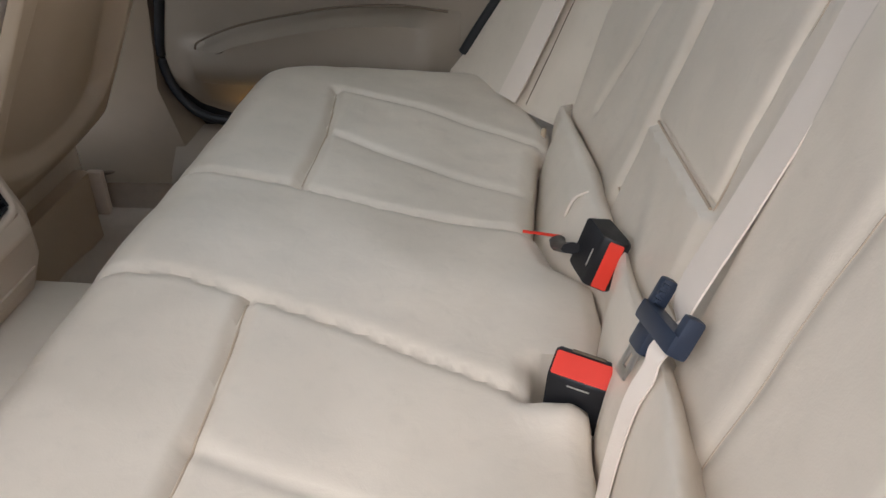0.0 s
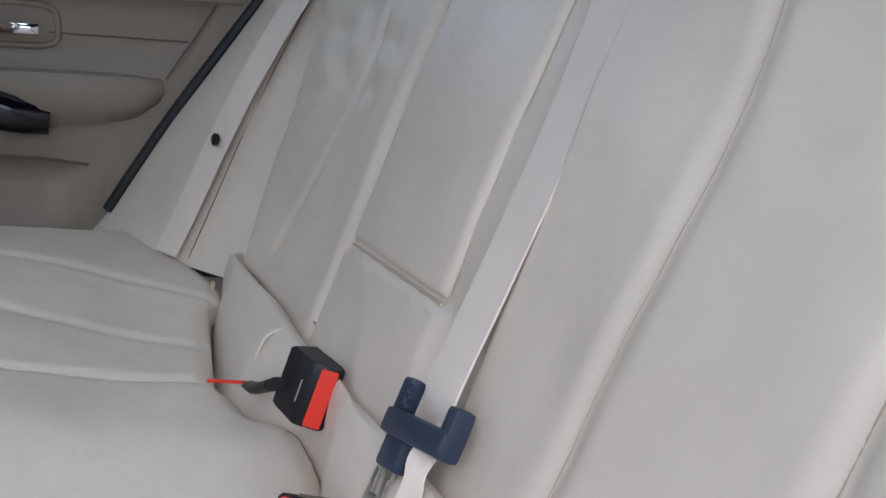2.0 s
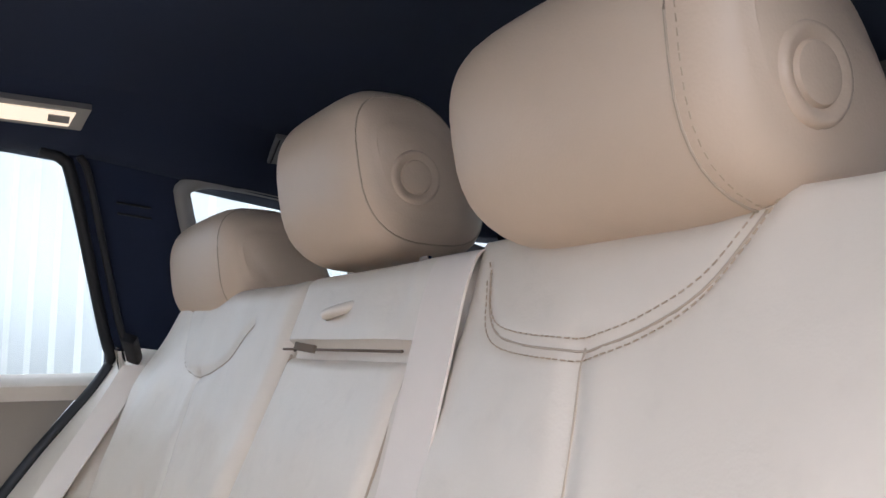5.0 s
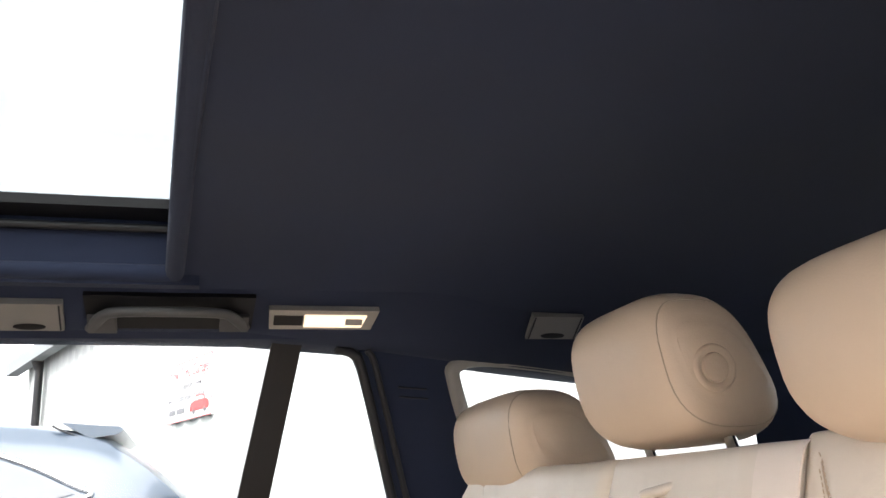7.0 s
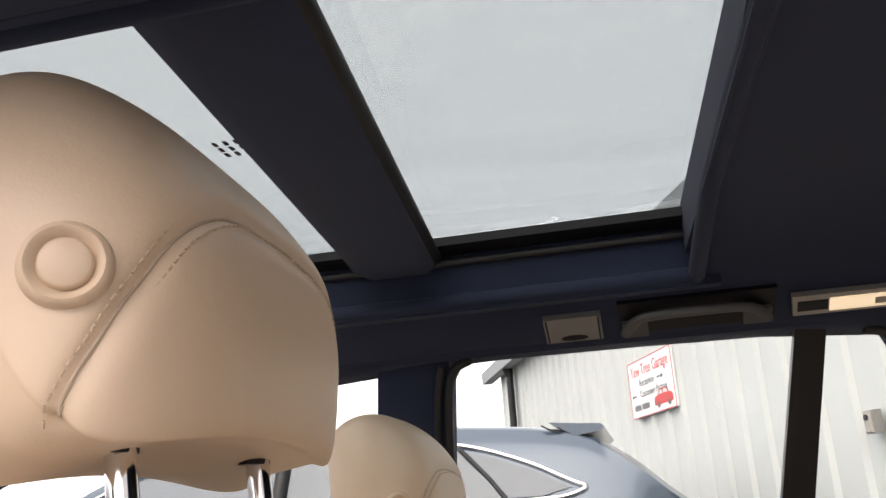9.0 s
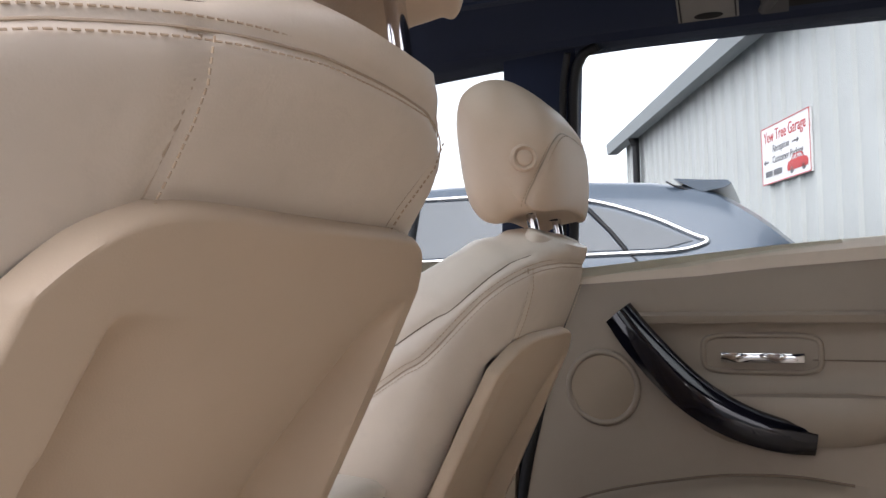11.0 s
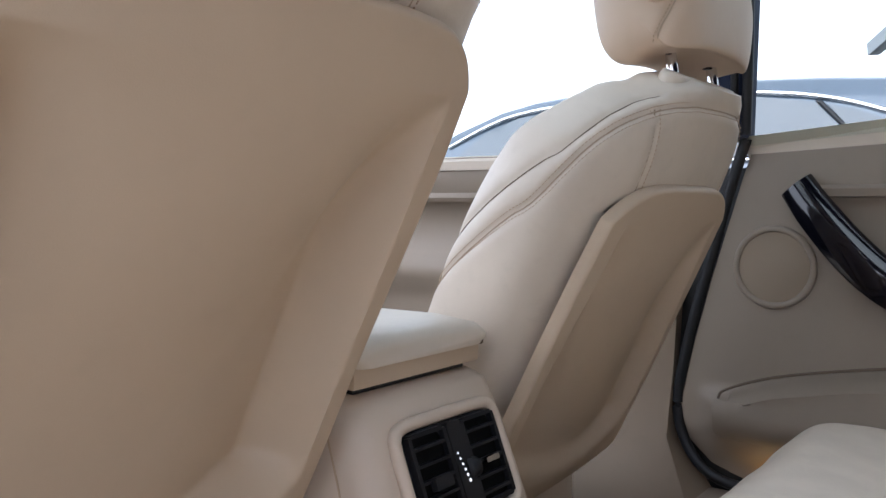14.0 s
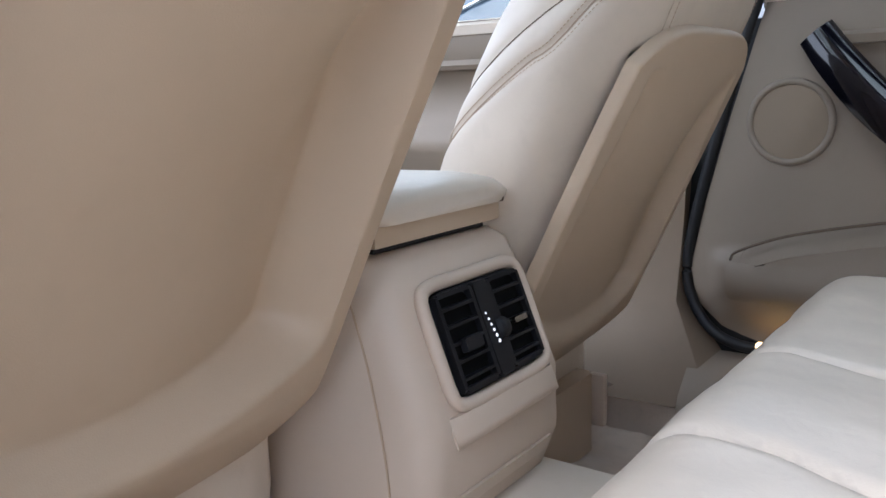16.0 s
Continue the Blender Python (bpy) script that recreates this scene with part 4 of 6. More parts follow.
def left_relief(u, v):
    x = -u
    h = groove(near_line(x, v, U_LEFT), 0.0022, 0.0035) + groove(near_line(x, v, S_LEFT), 0.004, 0.009) + groove(near_line(x, v, S_OUT), 0.006, 0.007)
    h += 0.0015 * math.exp(-((near_line(x, v, S_LEFT) - 0.0) / 0.03) ** 2) + 0.018 * step_up(-x, 0.48, 0.56)
    h += -0.003 * math.exp(-((x + 0.30) / 0.03) ** 2 - ((v - bz(0.70)) / 0.03) ** 2)
    return h + rough(x, v, 3.0, 10, 0.003) + rough(x, v, 8.0, 27, 0.0010)


part("back_pad", pad(BK, lambda v: 0.2052, soft_table([(bz(0.35), 0.57), (bz(0.6), 0.60), (bz(0.85), 0.60), (bz(0.93), 0.55)]), bz(0.345), bz(0.925), 0.007, 0.09, 0.0, left_relief, 110, 130), LEATHER, left_back)
part("seam", tube([BK.at(-p.x, p.y, left_relief(-p.x, p.y) - 0.0001) for p in smooth_line([(a, b, 0) for a, b in S_LEFT], 14)], 0.0008, 6), TANSEAM, left_back)
part("seam", tube([BK.at(-p.x, p.y, left_relief(-p.x, p.y) - 0.0003) for p in smooth_line([(a, b, 0) for a, b in S_OUT], 14)], 0.0011, 6), TANSEAM, left_back)
part("sewn_patch", tube([BK.at(-x, v, left_relief(-x, v) + 0.0003) for x, v in U_LEFT], 0.0007, 6), TANSEAM, left_back)
u_out, u_in = ([BK.at(-x, v + d, left_relief(-x, v + d) + 0.0009) for x, v in U_LEFT] for d in (-0.005, 0.005))
part("stitching", join(stitches(u_out, 0.0044, 0.0028, 0.0004), stitches(u_in, 0.0044, 0.0028, 0.0004)), THREAD, left_back, "paired rows of beige stitches")

# side bolsters beside the doors
def side_bolster(side):
    ob = thing("side_bolster", "cream leather side bolster between backrest and door", "side bolster", "side bolsters", at=(side * 0.6, 0, 0.40))
    dy = lerp_table([(0.33, 0.20), (0.37, 0.168), (0.43, 0.130), (0.515, 0.076), (0.615, 0.006), (0.72, -0.068), (0.80, -0.130), (0.87, -0.175)])
    zs, us2 = [0.33 + 0.53 * t for t in spread(40, 0)], spread(30, 0.3)

    def at(s, z):
        e = BK.at(-(outer(bz(z)) - 0.012), bz(z), -0.020 + side_swell(0.5, bz(z)))
        d = Vector((0.694 if z > 0.5 else 0.694 + (0.5 - z) * 0.08, dy(z), z))
        q = e + (d - e) * s
        out = Vector((-0.45, 0.85, 0.2)).normalized()
        q = q + out * (0.022 * math.sin(math.pi * s) * (0.4 + 0.6 * math.sin(math.pi * min(1, (z - 0.30) / 0.55))) + groove(abs(s - 0.36), 0.003, 0.03) + rough(s, z, 6, 6, 0.002))
        return Vector((side * q.x, q.y, q.z))

    part("bolster_pad", thick(sheet(at, us2, zs), us2, zs, (0, -0.06, -0.02)), LEATHER, ob)
    part("seam", tube([at(0.36, z) + Vector((0, 0.001, 0)) for z in (0.34, 0.42, 0.5, 0.6, 0.7, 0.8)], 0.0010, 6), SEAM, ob)
    return at


bolster_at = side_bolster(1)
side_bolster(-1)

# ---- rear head restraints ----
def restraint(name, label, group, x, y_front, z0, z1, wide, deep, lean, post_gap, post_low, mats, back_taper=0.82, flare=0.0, seam_rows=False, pressed=True, seam_s=-0.80):
    """A leather head restraint with a round button on its left end, on two chrome posts."""
    ob = thing(name, label, "head restraint", group, at=(x, y_front - deep / 2, post_low))
    h, zc = (z1 - z0) / 2, (z0 + z1) / 2
    prof = superloop(deep / 2, h, 36, 2.9)

    def ring_at(s):
        k = (1 - abs(s) ** 5.0) ** (1 / 3.2) if abs(s) < 1 else 0.0
        k = max(k, 0.30)
        out = []
        for a, b in prof:
            hh = b * (1 - flare * (1 if b < 0 else 0) * abs(s) ** 2 * 0.35)
            yy = a * (1 - (1 - back_taper) * step_up(b, -h, h))
            out.append(Vector((x + s * wide / 2, y_front - deep / 2 + yy * (0.45 + 0.55 * k) - lean * hh, zc + hh * (0.25 + 0.75 * k))))
        return out

    ss2 = [-1, -0.995, -0.98, -0.95, -0.91, -0.86, -0.8, -0.7, -0.55, -0.35, -0.12, 0.12, 0.35, 0.55, 0.7, 0.8, 0.86, 0.91, 0.95, 0.98, 0.995, 1]
    part("pad", loft([ring_at(s) for s in ss2]), mats, ob)
    for s in (seam_s,):
        r = ring_at(s)
        c = sum(r, Vector()) / len(r)
        line = [c + (q - c) * 1.002 for q in r]
        part("seam", tube(line + line[:1], 0.0006, 6), TANSEAM, ob)
        if seam_rows:
            part("stitching", join(*[stitches([q + Vector((d, 0, 0)) for q in line + line[:1]], 0.005, 0.0028, 0.0003) for d in (-0.005, 0.005)]), THREAD, ob)
    side = x - wide / 2 * 0.985
    yb, zb = y_front - deep * 0.45, zc - 0.006
    if pressed:
        part("button", loft([[(side - d, yb + r * math.cos(a), zb + r * math.sin(a)) for a in (2 * math.pi * k / 28 for k in range(28))] for d, r in ((-0.012, 0.0195), (0.0010, 0.0195), (0.0034, 0.0180), (0.0038, 0.0160), (0.0020, 0.0130), (0.0018, 0.0122), (0.0036, 0.0113), (0.0040, 0.0095), (0.0040, 0.002))]), mats, ob, "round push button in a raised ring")
    for s in (-1, 1):
        px = x + s * post_gap / 2
        part("post", rod((px, y_front - deep * 0.55 - lean * (post_low - zc), post_low - 0.01), (px, y_front - deep * 0.55, zc - 0.02), 0.0055, 14), CHROME, ob, "chrome post")
        part("post_collar", block((px, y_front - deep * 0.55 - lean * (post_low - zc), post_low), (0.040, 0.026, 0.012), 0.004), BLACK if post_low > 0.87 and name == "rear_head_restraint" else mats, ob)
    return ob


restraint("rear_head_restraint", "tan leather rear head restraint with stitched seam, near the door", "rear head restraints", -0.325, -0.150, 0.910, 1.020, 0.187, 0.115, -0.25, 0.13, 0.905, HEAD_LEATHER, seam_rows=True, seam_s=-0.74)
restraint("rear_head_restraint", "tan leather rear head restraint above the centre seat", "rear head restraints", 0.003, -0.172, 0.925, 1.050, 0.180, 0.115, -0.25, 0.13, 0.905, HEAD_LEATHER, seam_s=-0.90)
restraint("rear_head_restraint", "tan leather rear head restraint beside the quarter window", "rear head restraints", 0.385, -0.176, 0.880, 1.014, 0.275, 0.140, -0.25, 0.13, 0.895, HEAD_LEATHER, pressed=False)

# ---- belts and buckles ----
def belt(name, label, line, sides, normal, at):
    ob = thing(name, label, "seat belt", "seat belts", at=at)
    part("webbing", ribbon(line, sides, 0.046, 0.0016, normal), WEB, ob)
    return ob


line = smooth_line([BK.at(-x, bz(z), h) for x, z, h in ((-0.189, 0.918, -0.03), (-0.189, 0.919, -0.002), (-0.189, 0.90, 0.005), (-0.189, 0.85, 0.003), (-0.189, 0.75, -0.001), (-0.189, 0.65, -0.002), (-0.190, 0.56, 0.003), (-0.196, 0.51, 0.010), (-0.204, 0.480, 0.015), (-0.211, 0.463, 0.012))], 6)
centre_belt = belt("seat_belt", "beige centre seat belt hanging with its tongue down", line, BK.u, lambda t: BK.n + Vector((0, 0, 0)), BK.at(0.2, bz(0.92)))
low = smooth_line([BK.at(0.222, bz(0.472), 0.010), BK.at(0.232, bz(0.452), 0.026)] + [filler_at(x, t) + Vector((0, 0.005, 0.003)) for x, t in ((-0.238, 0.30), (-0.242, 0.5), (-0.246, 0.75), (-0.248, 0.95))], 6)
part("lower_webbing", ribbon(low, lambda t: Vector((-0.9, -0.25, -0.1)), 0.019, 0.0016, lambda t: Vector((-0.25, 0.9, 0.3))), WEB, centre_belt, "lower run of beige webbing")
tongue = thing("belt_tongue", "dark blue plastic belt tongue with a steel plate", "belt tongue", at=BK.at(0.19, bz(0.45), 0.02))
T = Matrix.Translation(BK.at(0.212, bz(0.474), 0.018)) @ Matrix((BK.u, BK.v, BK.n)).transposed().to_4x4() @ Euler((radians(-10), radians(4), radians(17))).to_matrix().to_4x4() @ Matrix.Scale(0.92, 4)


def placed(b, m):
    bmesh.ops.transform(b, matrix=m, verts=b.verts)
    return b


def box_shape(b):
    b.verts.index_update()
    out = ([v.co.copy() for v in b.verts], [tuple(v.index for v in f.verts) for f in b.faces])
    b.free()
    return out


bar = join(*[box_shape(block(c, s, 0.004)) for c, s in (((0, -0.016, 0.004), (0.086, 0.018, 0.018)), ((-0.038, -0.003, 0.002), (0.013, 0.038, 0.014)), ((0.037, -0.006, 0.003), (0.013, 0.030, 0.016)), ((-0.026, -0.034, 0.001), (0.030, 0.026, 0.012)))])
part("grip", ([T @ v for v in bar[0]], bar[1]), NAVY, tongue)
part("teeth", join(*[([T @ v for v in p], f) for p, f in (box_shape(block((-0.030, -0.004 + 0.007 * i, 0.006), (0.006, 0.004, 0.006), 0.001)) for i in range(3))]), NAVY, tongue)
blade = join(*[box_shape(block(c, s, 0.0008)) for c, s in (((-0.030, -0.046, 0), (0.024, 0.014, 0.003)), ((-0.0415, -0.059, 0), (0.007, 0.020, 0.003)), ((-0.0245, -0.059, 0), (0.007, 0.020, 0.003)), ((-0.034, -0.070, 0), (0.024, 0.009, 0.003)))])
part("blade", ([T @ v for v in blade[0]], blade[1]), STEEL, tongue, "steel latch plate with a slot")

line = smooth_line([bolster_at(s, z) + Vector((-0.006, 0.010, 0.004)) for s, z in ((0.44, 0.34), (0.44, 0.40), (0.435, 0.497), (0.43, 0.58), (0.40, 0.68), (0.34, 0.78), (0.30, 0.835))], 6)
right_belt = belt("seat_belt", "beige outer seat belt along the side bolster", line, Vector((0.81, 0.59, 0.0)), Vector((-0.59, 0.81, 0.2)), (0.6, 0.0, 0.4))
bp0 = bolster_at(0.435, 0.497) + Vector((-0.008, 0.012, 0.005))
part("stop_button", rod(bp0, bp0 + Vector((-0.002, 0.006, 0.001)), 0.0085, 16, 0.001), BLACK, right_belt, "round black stop button")
part("edge_gap", tube([bolster_at(s, z) + Vector((-0.004, 0.006, 0.002)) for s, z in ((0.405, 0.34), (0.402, 0.45), (0.39, 0.6), (0.35, 0.72), (0.285, 0.82))], 0.0014, 6), SEAM, right_belt)
guide = thing("belt_guide", "black and chrome belt guide at the backrest shoulder", "belt guide", at=(0.57, -0.15, 0.83))
part("guide_body", placed(block((0, 0, 0), (0.055, 0.018, 0.014), 0.004), Matrix.Translation((0.572, -0.158, 0.858)) @ Euler((radians(20), radians(32), radians(-20))).to_matrix().to_4x4()), BLACK, guide)
part("guide_slot", placed(block((0, 0, 0), (0.055, 0.010, 0.008), 0.003), Matrix.Translation((0.590, -0.148, 0.842)) @ Euler((radians(20), radians(38), radians(-20))).to_matrix().to_4x4()), CHROME, guide, "bright metal edge")


def buckle(label, m, stalk, tall=0.058, press=-0.0138):
    """A buckle standing along its local z, with the red release button on the slanted shoulder of its front (-y)."""
    ob = thing("belt_buckle", label, "belt buckle", "belt buckles", at=m.translation)

    def bar_of(prof, x0, x1, edge=0.003):
        cy, cz = sum(p[0] for p in prof) / len(prof), sum(p[1] for p in prof) / len(prof)
        rings = []
        for x, k in ((x0, 0.90), (x0 + edge, 1), (x1 - edge, 1), (x1, 0.90)):
            rings.append([m @ Vector((x, cy + (y - cy) * k, cz + (z - cz) * k)) for y, z in prof])
        return loft(rings)

    part("housing", bar_of(((-0.0125, -tall), (0.0125, -tall), (0.014, 0.0), (0.0125, 0.007), (0.009, 0.0095), (0.004, 0.0090), (-0.0125, -0.0030), (-0.0145, -0.007)), -0.0285, 0.0285), BLACK, ob)
    part("release_button", bar_of(((0.0045, 0.0060), (0.0035, 0.0098), (press, 0.0098 + 0.72 * (press - 0.0035)), (press + 0.0033, 0.0070 + 0.72 * (press - 0.0035))), -0.0265, 0.0265, 0.0015), RED, ob, "red release button")
    part("slot", bar_of(((0.0070, 0.0070), (0.0100, 0.0070), (0.0100, 0.0102), (0.0070, 0.0102)), -0.015, 0.015, 0.001), SEAM, ob)
    part("print_mark", bar_of(((-0.0132, -0.0100), (-0.0152, -0.0100), (-0.0152, -0.0112), (-0.0132, -0.0112)), -0.010, 0.010, 0.001), PALE, ob)
    part("stalk", tube(stalk, lambda t: 0.012 - 0.005 * t, 8, 0.5), BLACK, ob)
    return ob


def upright(x, y, at):
    x, y = Vector(x).normalized(), Vector(y)
    y = (y - y.dot(x) * x).normalized()
    return Matrix.Translation(at) @ Matrix((x, y, x.cross(y))).transposed().to_4x4()


buckle("black belt buckle with red button upright in its pocket", upright((-0.33, -0.94, -0.09), (0.94, -0.33, 0.0), (-0.143, 0.005, 0.3675)), [(-0.14, 0.005, 0.32), (-0.135, 0.0, 0.29)])
tip = Vector((-0.88, -0.45, 0.10)).normalized()
long = Vector((0.0, 0.29, -0.957))
lying = buckle("black belt buckle with red button lying on the filler", upright(long, tip.cross(long), (-0.005, -0.021, 0.389)), [(0.018, 0.012, 0.392), (0.06, 0.022, 0.368), (0.100, 0.024, 0.352), (0.130, 0.018, 0.338)], 0.040, -0.0085)
part("label_strip", ribbon([(0.132, 0.012, 0.338), (0.130, 0.036, 0.342), (0.130, 0.062, 0.345)], (0, 0, 1), 0.0035, 0.0012, (1, 0, 0)), RED, lying, "thin red tag")

# ---- front seats ----
def dense(line, gap=0.0015):
    """A line of places, filled up to small steps."""
    p = [Vector(q) for q in line]
    out = []
    for a, b in zip(p, p[1:]):
        k = max(1, int((b - a).length / gap))
        out += [a + (b - a) * (i / k) for i in range(k)]
    return out + [p[-1]]


def carve(pts, line, depth, width, centre, puff=0.0):
    """Presses a sewn groove along a line into places, towards their centres, with the leather puffed up beside it."""
    p, l, c = (np.array([tuple(q) for q in k]) for k in (pts, dense(line, width * 0.5), centre))
    d2 = np.full(len(p), 1e9)
    for i in range(0, len(l), 40):
        d2 = np.minimum(d2, ((p[:, None, :] - l[None, i:i + 40, :]) ** 2).sum(2).min(1))
    d = np.sqrt(d2)
    amount = depth * np.exp(-(d / width) ** 2) - puff * np.exp(-((d - 3.2 * width) / (2.0 * width)) ** 2)
    way = c - p
    way /= np.linalg.norm(way, axis=1)[:, None] + 1e-9
    return [Vector(q) for q in p + way * amount[:, None]]


def beside(line, centre, d, lift=0.0004):
    """The line moved sideways over the surface round a centre."""
    out = []
    for i, q in enumerate(line):
        a = line[min(i + 1, len(line) - 1)] - line[max(i - 1, 0)]
        up = (q - Vector(centre(q) if callable(centre) else centre)).normalized()
        out.append(q + a.cross(up).normalized() * d + up * lift)
    return out


def front_seat(label, m, broad=0.0, lean=0.0, wide=1.0, crest_v=-0.012, hollow=0.034, skew=0.0, set_in=0.0, top=0.413, squat=1.0):
    """A reclined leather front seat seen from behind; built upright with the foot of its rear shell at the origin, then set by m."""
    ob = thing("car_seat", label, "car seat", "front seats", at=m.translation)

    def put(shape):
        return ([m @ Vector((p[0], p[1], p[2] if p[2] < 0.43 else 0.43 + (p[2] - 0.43) * squat)) for p in shape[0]], shape[1])

    width = soft_table([(-0.16, 0.17), (0.0, 0.19), (0.10, 0.205), (0.25, 0.222), (0.36, 0.226), (0.43, 0.214), (0.470, 0.188), (0.498, 0.152), (0.518, 0.106), (0.530, 0.045)])
    depth = soft_table([(-0.16, 0.085), (0.1, 0.085), (0.33, 0.075), (0.44, 0.066), (0.49, 0.060), (0.515, 0.050), (0.526, 0.034), (0.530, 0.020)])

    def body_at(a, z, grow=0.0):
        w, d = width(z) + grow + broad * step_up(z, 0.20, 0.36) * (1 - step_up(z, 0.44, 0.53)), depth(z) + grow
        c, s = math.cos(a), math.sin(a)
        x = w * math.copysign(abs(c) ** (2 / 2.7), c)
        y = d * math.copysign(abs(s) ** (2 / 2.7), s)
        wing = 0.05 * max(0, s) * step_up(abs(x), 0.12, 0.2) * (1 - step_up(z, 0.40, 0.5))
        back = 0.012 + depth(z) + y + wing
        back = max(back, 0.012 + 0.058 * (1 - step_up(abs(x - 0.8 * skew * step_up(z, 0.10, 0.40)), 0.168 * wide, 0.189 * wide)) * (1 - step_up(z, 0.35, 0.39)))
        return Vector((x, back - lean * step_up(z, 0.39, 0.53), z))

    def axis_of(q):
        return Vector((q.x * 0.5, 0.012 + depth(q.z) - lean * step_up(q.z, 0.39, 0.53), q.z - 0.02))

    def run(table, f0, f1, k=70):
        z_of = soft_table(table)
        return [body_at(math.pi * 1.5 + f * math.pi / 2, z_of(abs(f))) for f in [f0 + (f1 - f0) * i / (k - 1) for i in range(k)]]

    yoke = run([(0, 0.508), (0.3, 0.506), (0.5, 0.498), (0.65, 0.482), (0.8, 0.450), (0.9, 0.400), (1.0, 0.345), (1.15, 0.285), (1.3, 0.235), (1.45, 0.19)], -1.42, 1.42, 150)
    piping = [run([(0.6, 0.527), (0.75, 0.519), (0.85, 0.489), (1.0, 0.411), (1.12, 0.362), (1.25, 0.316), (1.5, 0.24)], side * 0.80, side * 1.48) for side in (-1, 1)]

    def rear(x, z):
        w, d = width(z) + broad * step_up(z, 0.20, 0.36) * (1 - step_up(z, 0.44, 0.53)), depth(z)
        return Vector((x, 0.012 + d - d * (1 - min(1, abs(x) / w) ** 2.7) ** (1 / 2.7) - lean * step_up(z, 0.39, 0.53), z))

    drops = [[rear(side * x, z) for x, z in ((0.136, 0.490), (0.133, 0.47), (0.129, 0.45), (0.126, 0.43), (0.125, 0.412), (0.124, 0.395))] for side in (-1, 1)]
    zs = [-0.16 + 0.690 * t for t in spread(150, 0.25)]
    angles = [2 * math.pi * k / 220 for k in range(220)]
    pts, faces = loft([[body_at(a, z) for a in angles] for z in zs])
    centres = [axis_of(q) for q in pts]
    for line, dp in [(yoke, 0.0036)] + [(q, 0.003) for q in piping] + [(q, 0.0028) for q in drops]:
        pts = carve(pts, line, dp, 0.0048, centres, 0.0006)
    part("backrest", put((pts, faces)), LEATHER, ob, "cream leather backrest")
    part("stitching", put(join(*[stitches(beside(yoke, axis_of, d, 0.0002), 0.0048, 0.0030, 0.0006) for d in (-0.0052, 0.0052)])), THREAD, ob, "paired rows of stitches")
    for line in drops:
        part("stitching", put(join(*[stitches(beside(line, axis_of, d, 0.0002), 0.0048, 0.0030, 0.0006) for d in (-0.0052, 0.0052)])), THREAD, ob, "paired rows of stitches")
    for line in [yoke] + drops:
        part("seam", put(tube(beside(line, axis_of, 0.0, -0.0028), 0.0009, 6)), TANSEAM, ob)
    for line in piping:
        part("seam", put(tube(beside(line, axis_of, 0.0, -0.0024), 0.0008, 6)), SEAM, ob)
    for side in (-1, 1):
        socket = loft([[Vector((side * 0.068 + k * 0.036 * math.cos(a), 0.052 - lean + k * 0.017 * math.sin(a), 0.5165 + h)) for a in (2 * math.pi * i / 28 for i in range(28))] for h, k in ((-0.012, 1.05), (0.007, 1.0), (0.0125, 0.96), (0.0145, 0.86), (0.0147, 0.2))])
        part("post_socket", put(socket), LEATHER, ob, "cream oval post socket")
    # hard rear shell with its knee hollow
    low_w = soft_table([(-0.17, 0.180), (0.0, 0.208), (0.10, 0.210), (0.20, 0.207), (0.30, 0.201), (0.37, 0.193), (0.45, 0.184)])
    us3, vs3 = spread(150, 0.45), spread(150, 0.4)
    v_low = crest_v - 0.165

    def shell_at(s, t):
        k = 2 * s - 1
        v = v_low + (top - 0.046 * abs(k) ** (4.5 + 190 * skew) - v_low) * t
        w = low_w(v) * wide
        x = k * w
        e = min(w - abs(x), (1 - t) * (top - v_low))
        y = set_in - 0.012 + 0.25 * x * x + 0.004 * (1 - step_up(e, 0.0, 0.0038)) ** 2.0
        shift = skew * step_up(v, 0.10, 0.40)
        wall_out = (0.186 - 0.026 * step_up(v, 0.12, 0.37)) * wide
        # the walls are crisp where they leave the flange; towards the top the middle of the hollow runs out softly
        h = x - 0.6 * shift
        wall = 0.020 if h < 0 else 0.036
        q = min(1.0, max(0.0, (abs(h) - wall_out + wall) / wall))
        across = (1 - q * q * (1.35 - 0.35 * q)) * (0.62 + 0.38 * min(1.0, abs(h) / (wall_out - wall)) ** 2)
        reach = min(1.0, abs(h) / wall_out) ** 2.2
        long = 0.036 + 0.24 * (1 - reach)
        q = min(1.0, max(0.0, (v - 0.366 + long) / long))
        up = 1 - (q * q * (3 - 2 * q) * (1 - reach) + q * q * reach)
        x += shift
        foot = crest_v + 0.002 + 0.040 * reach
        down = step_up(v, foot, foot + 0.026)
        y += hollow * across * up * down
        y += 0.075 * max(0.0, (crest_v - 0.004 - v) / 0.16) ** 1.25
        return Vector((x, y, v))

    part("rear_shell", put(thick(sheet(shell_at, us3, vs3), us3, vs3, (0, 0.012, 0))), SHELL, ob, "moulded tan rear shell with knee hollow")
    # cushion, side trim and runners
    base = m.translation
    part("seat_cushion", block((base.x, base.y + 0.34, base.z - 0.10), (0.46, 0.50, 0.15), 0.05, segments=3), LEATHER, ob)
    part("side_trim", block((base.x - 0.235, base.y + 0.20, base.z - 0.17), (0.03, 0.40, 0.09), 0.012), SHELL, ob)
    part("base_panel", loft([[(base.x + x, base.y + 0.060 + 0.010 * q, z) for x, q in ((-0.175, 1), (-0.165, 0), (0.165, 0), (0.175, 1), (0.175, 5), (-0.175, 5))] for z in (0.075, 0.085, 0.19, 0.20)]), SHELL, ob, "tan plastic panel below the rear shell")
    part("side_trim", block((base.x + 0.215, base.y + 0.36, base.z - 0.17), (0.03, 0.40, 0.09), 0.012), SHELL, ob)
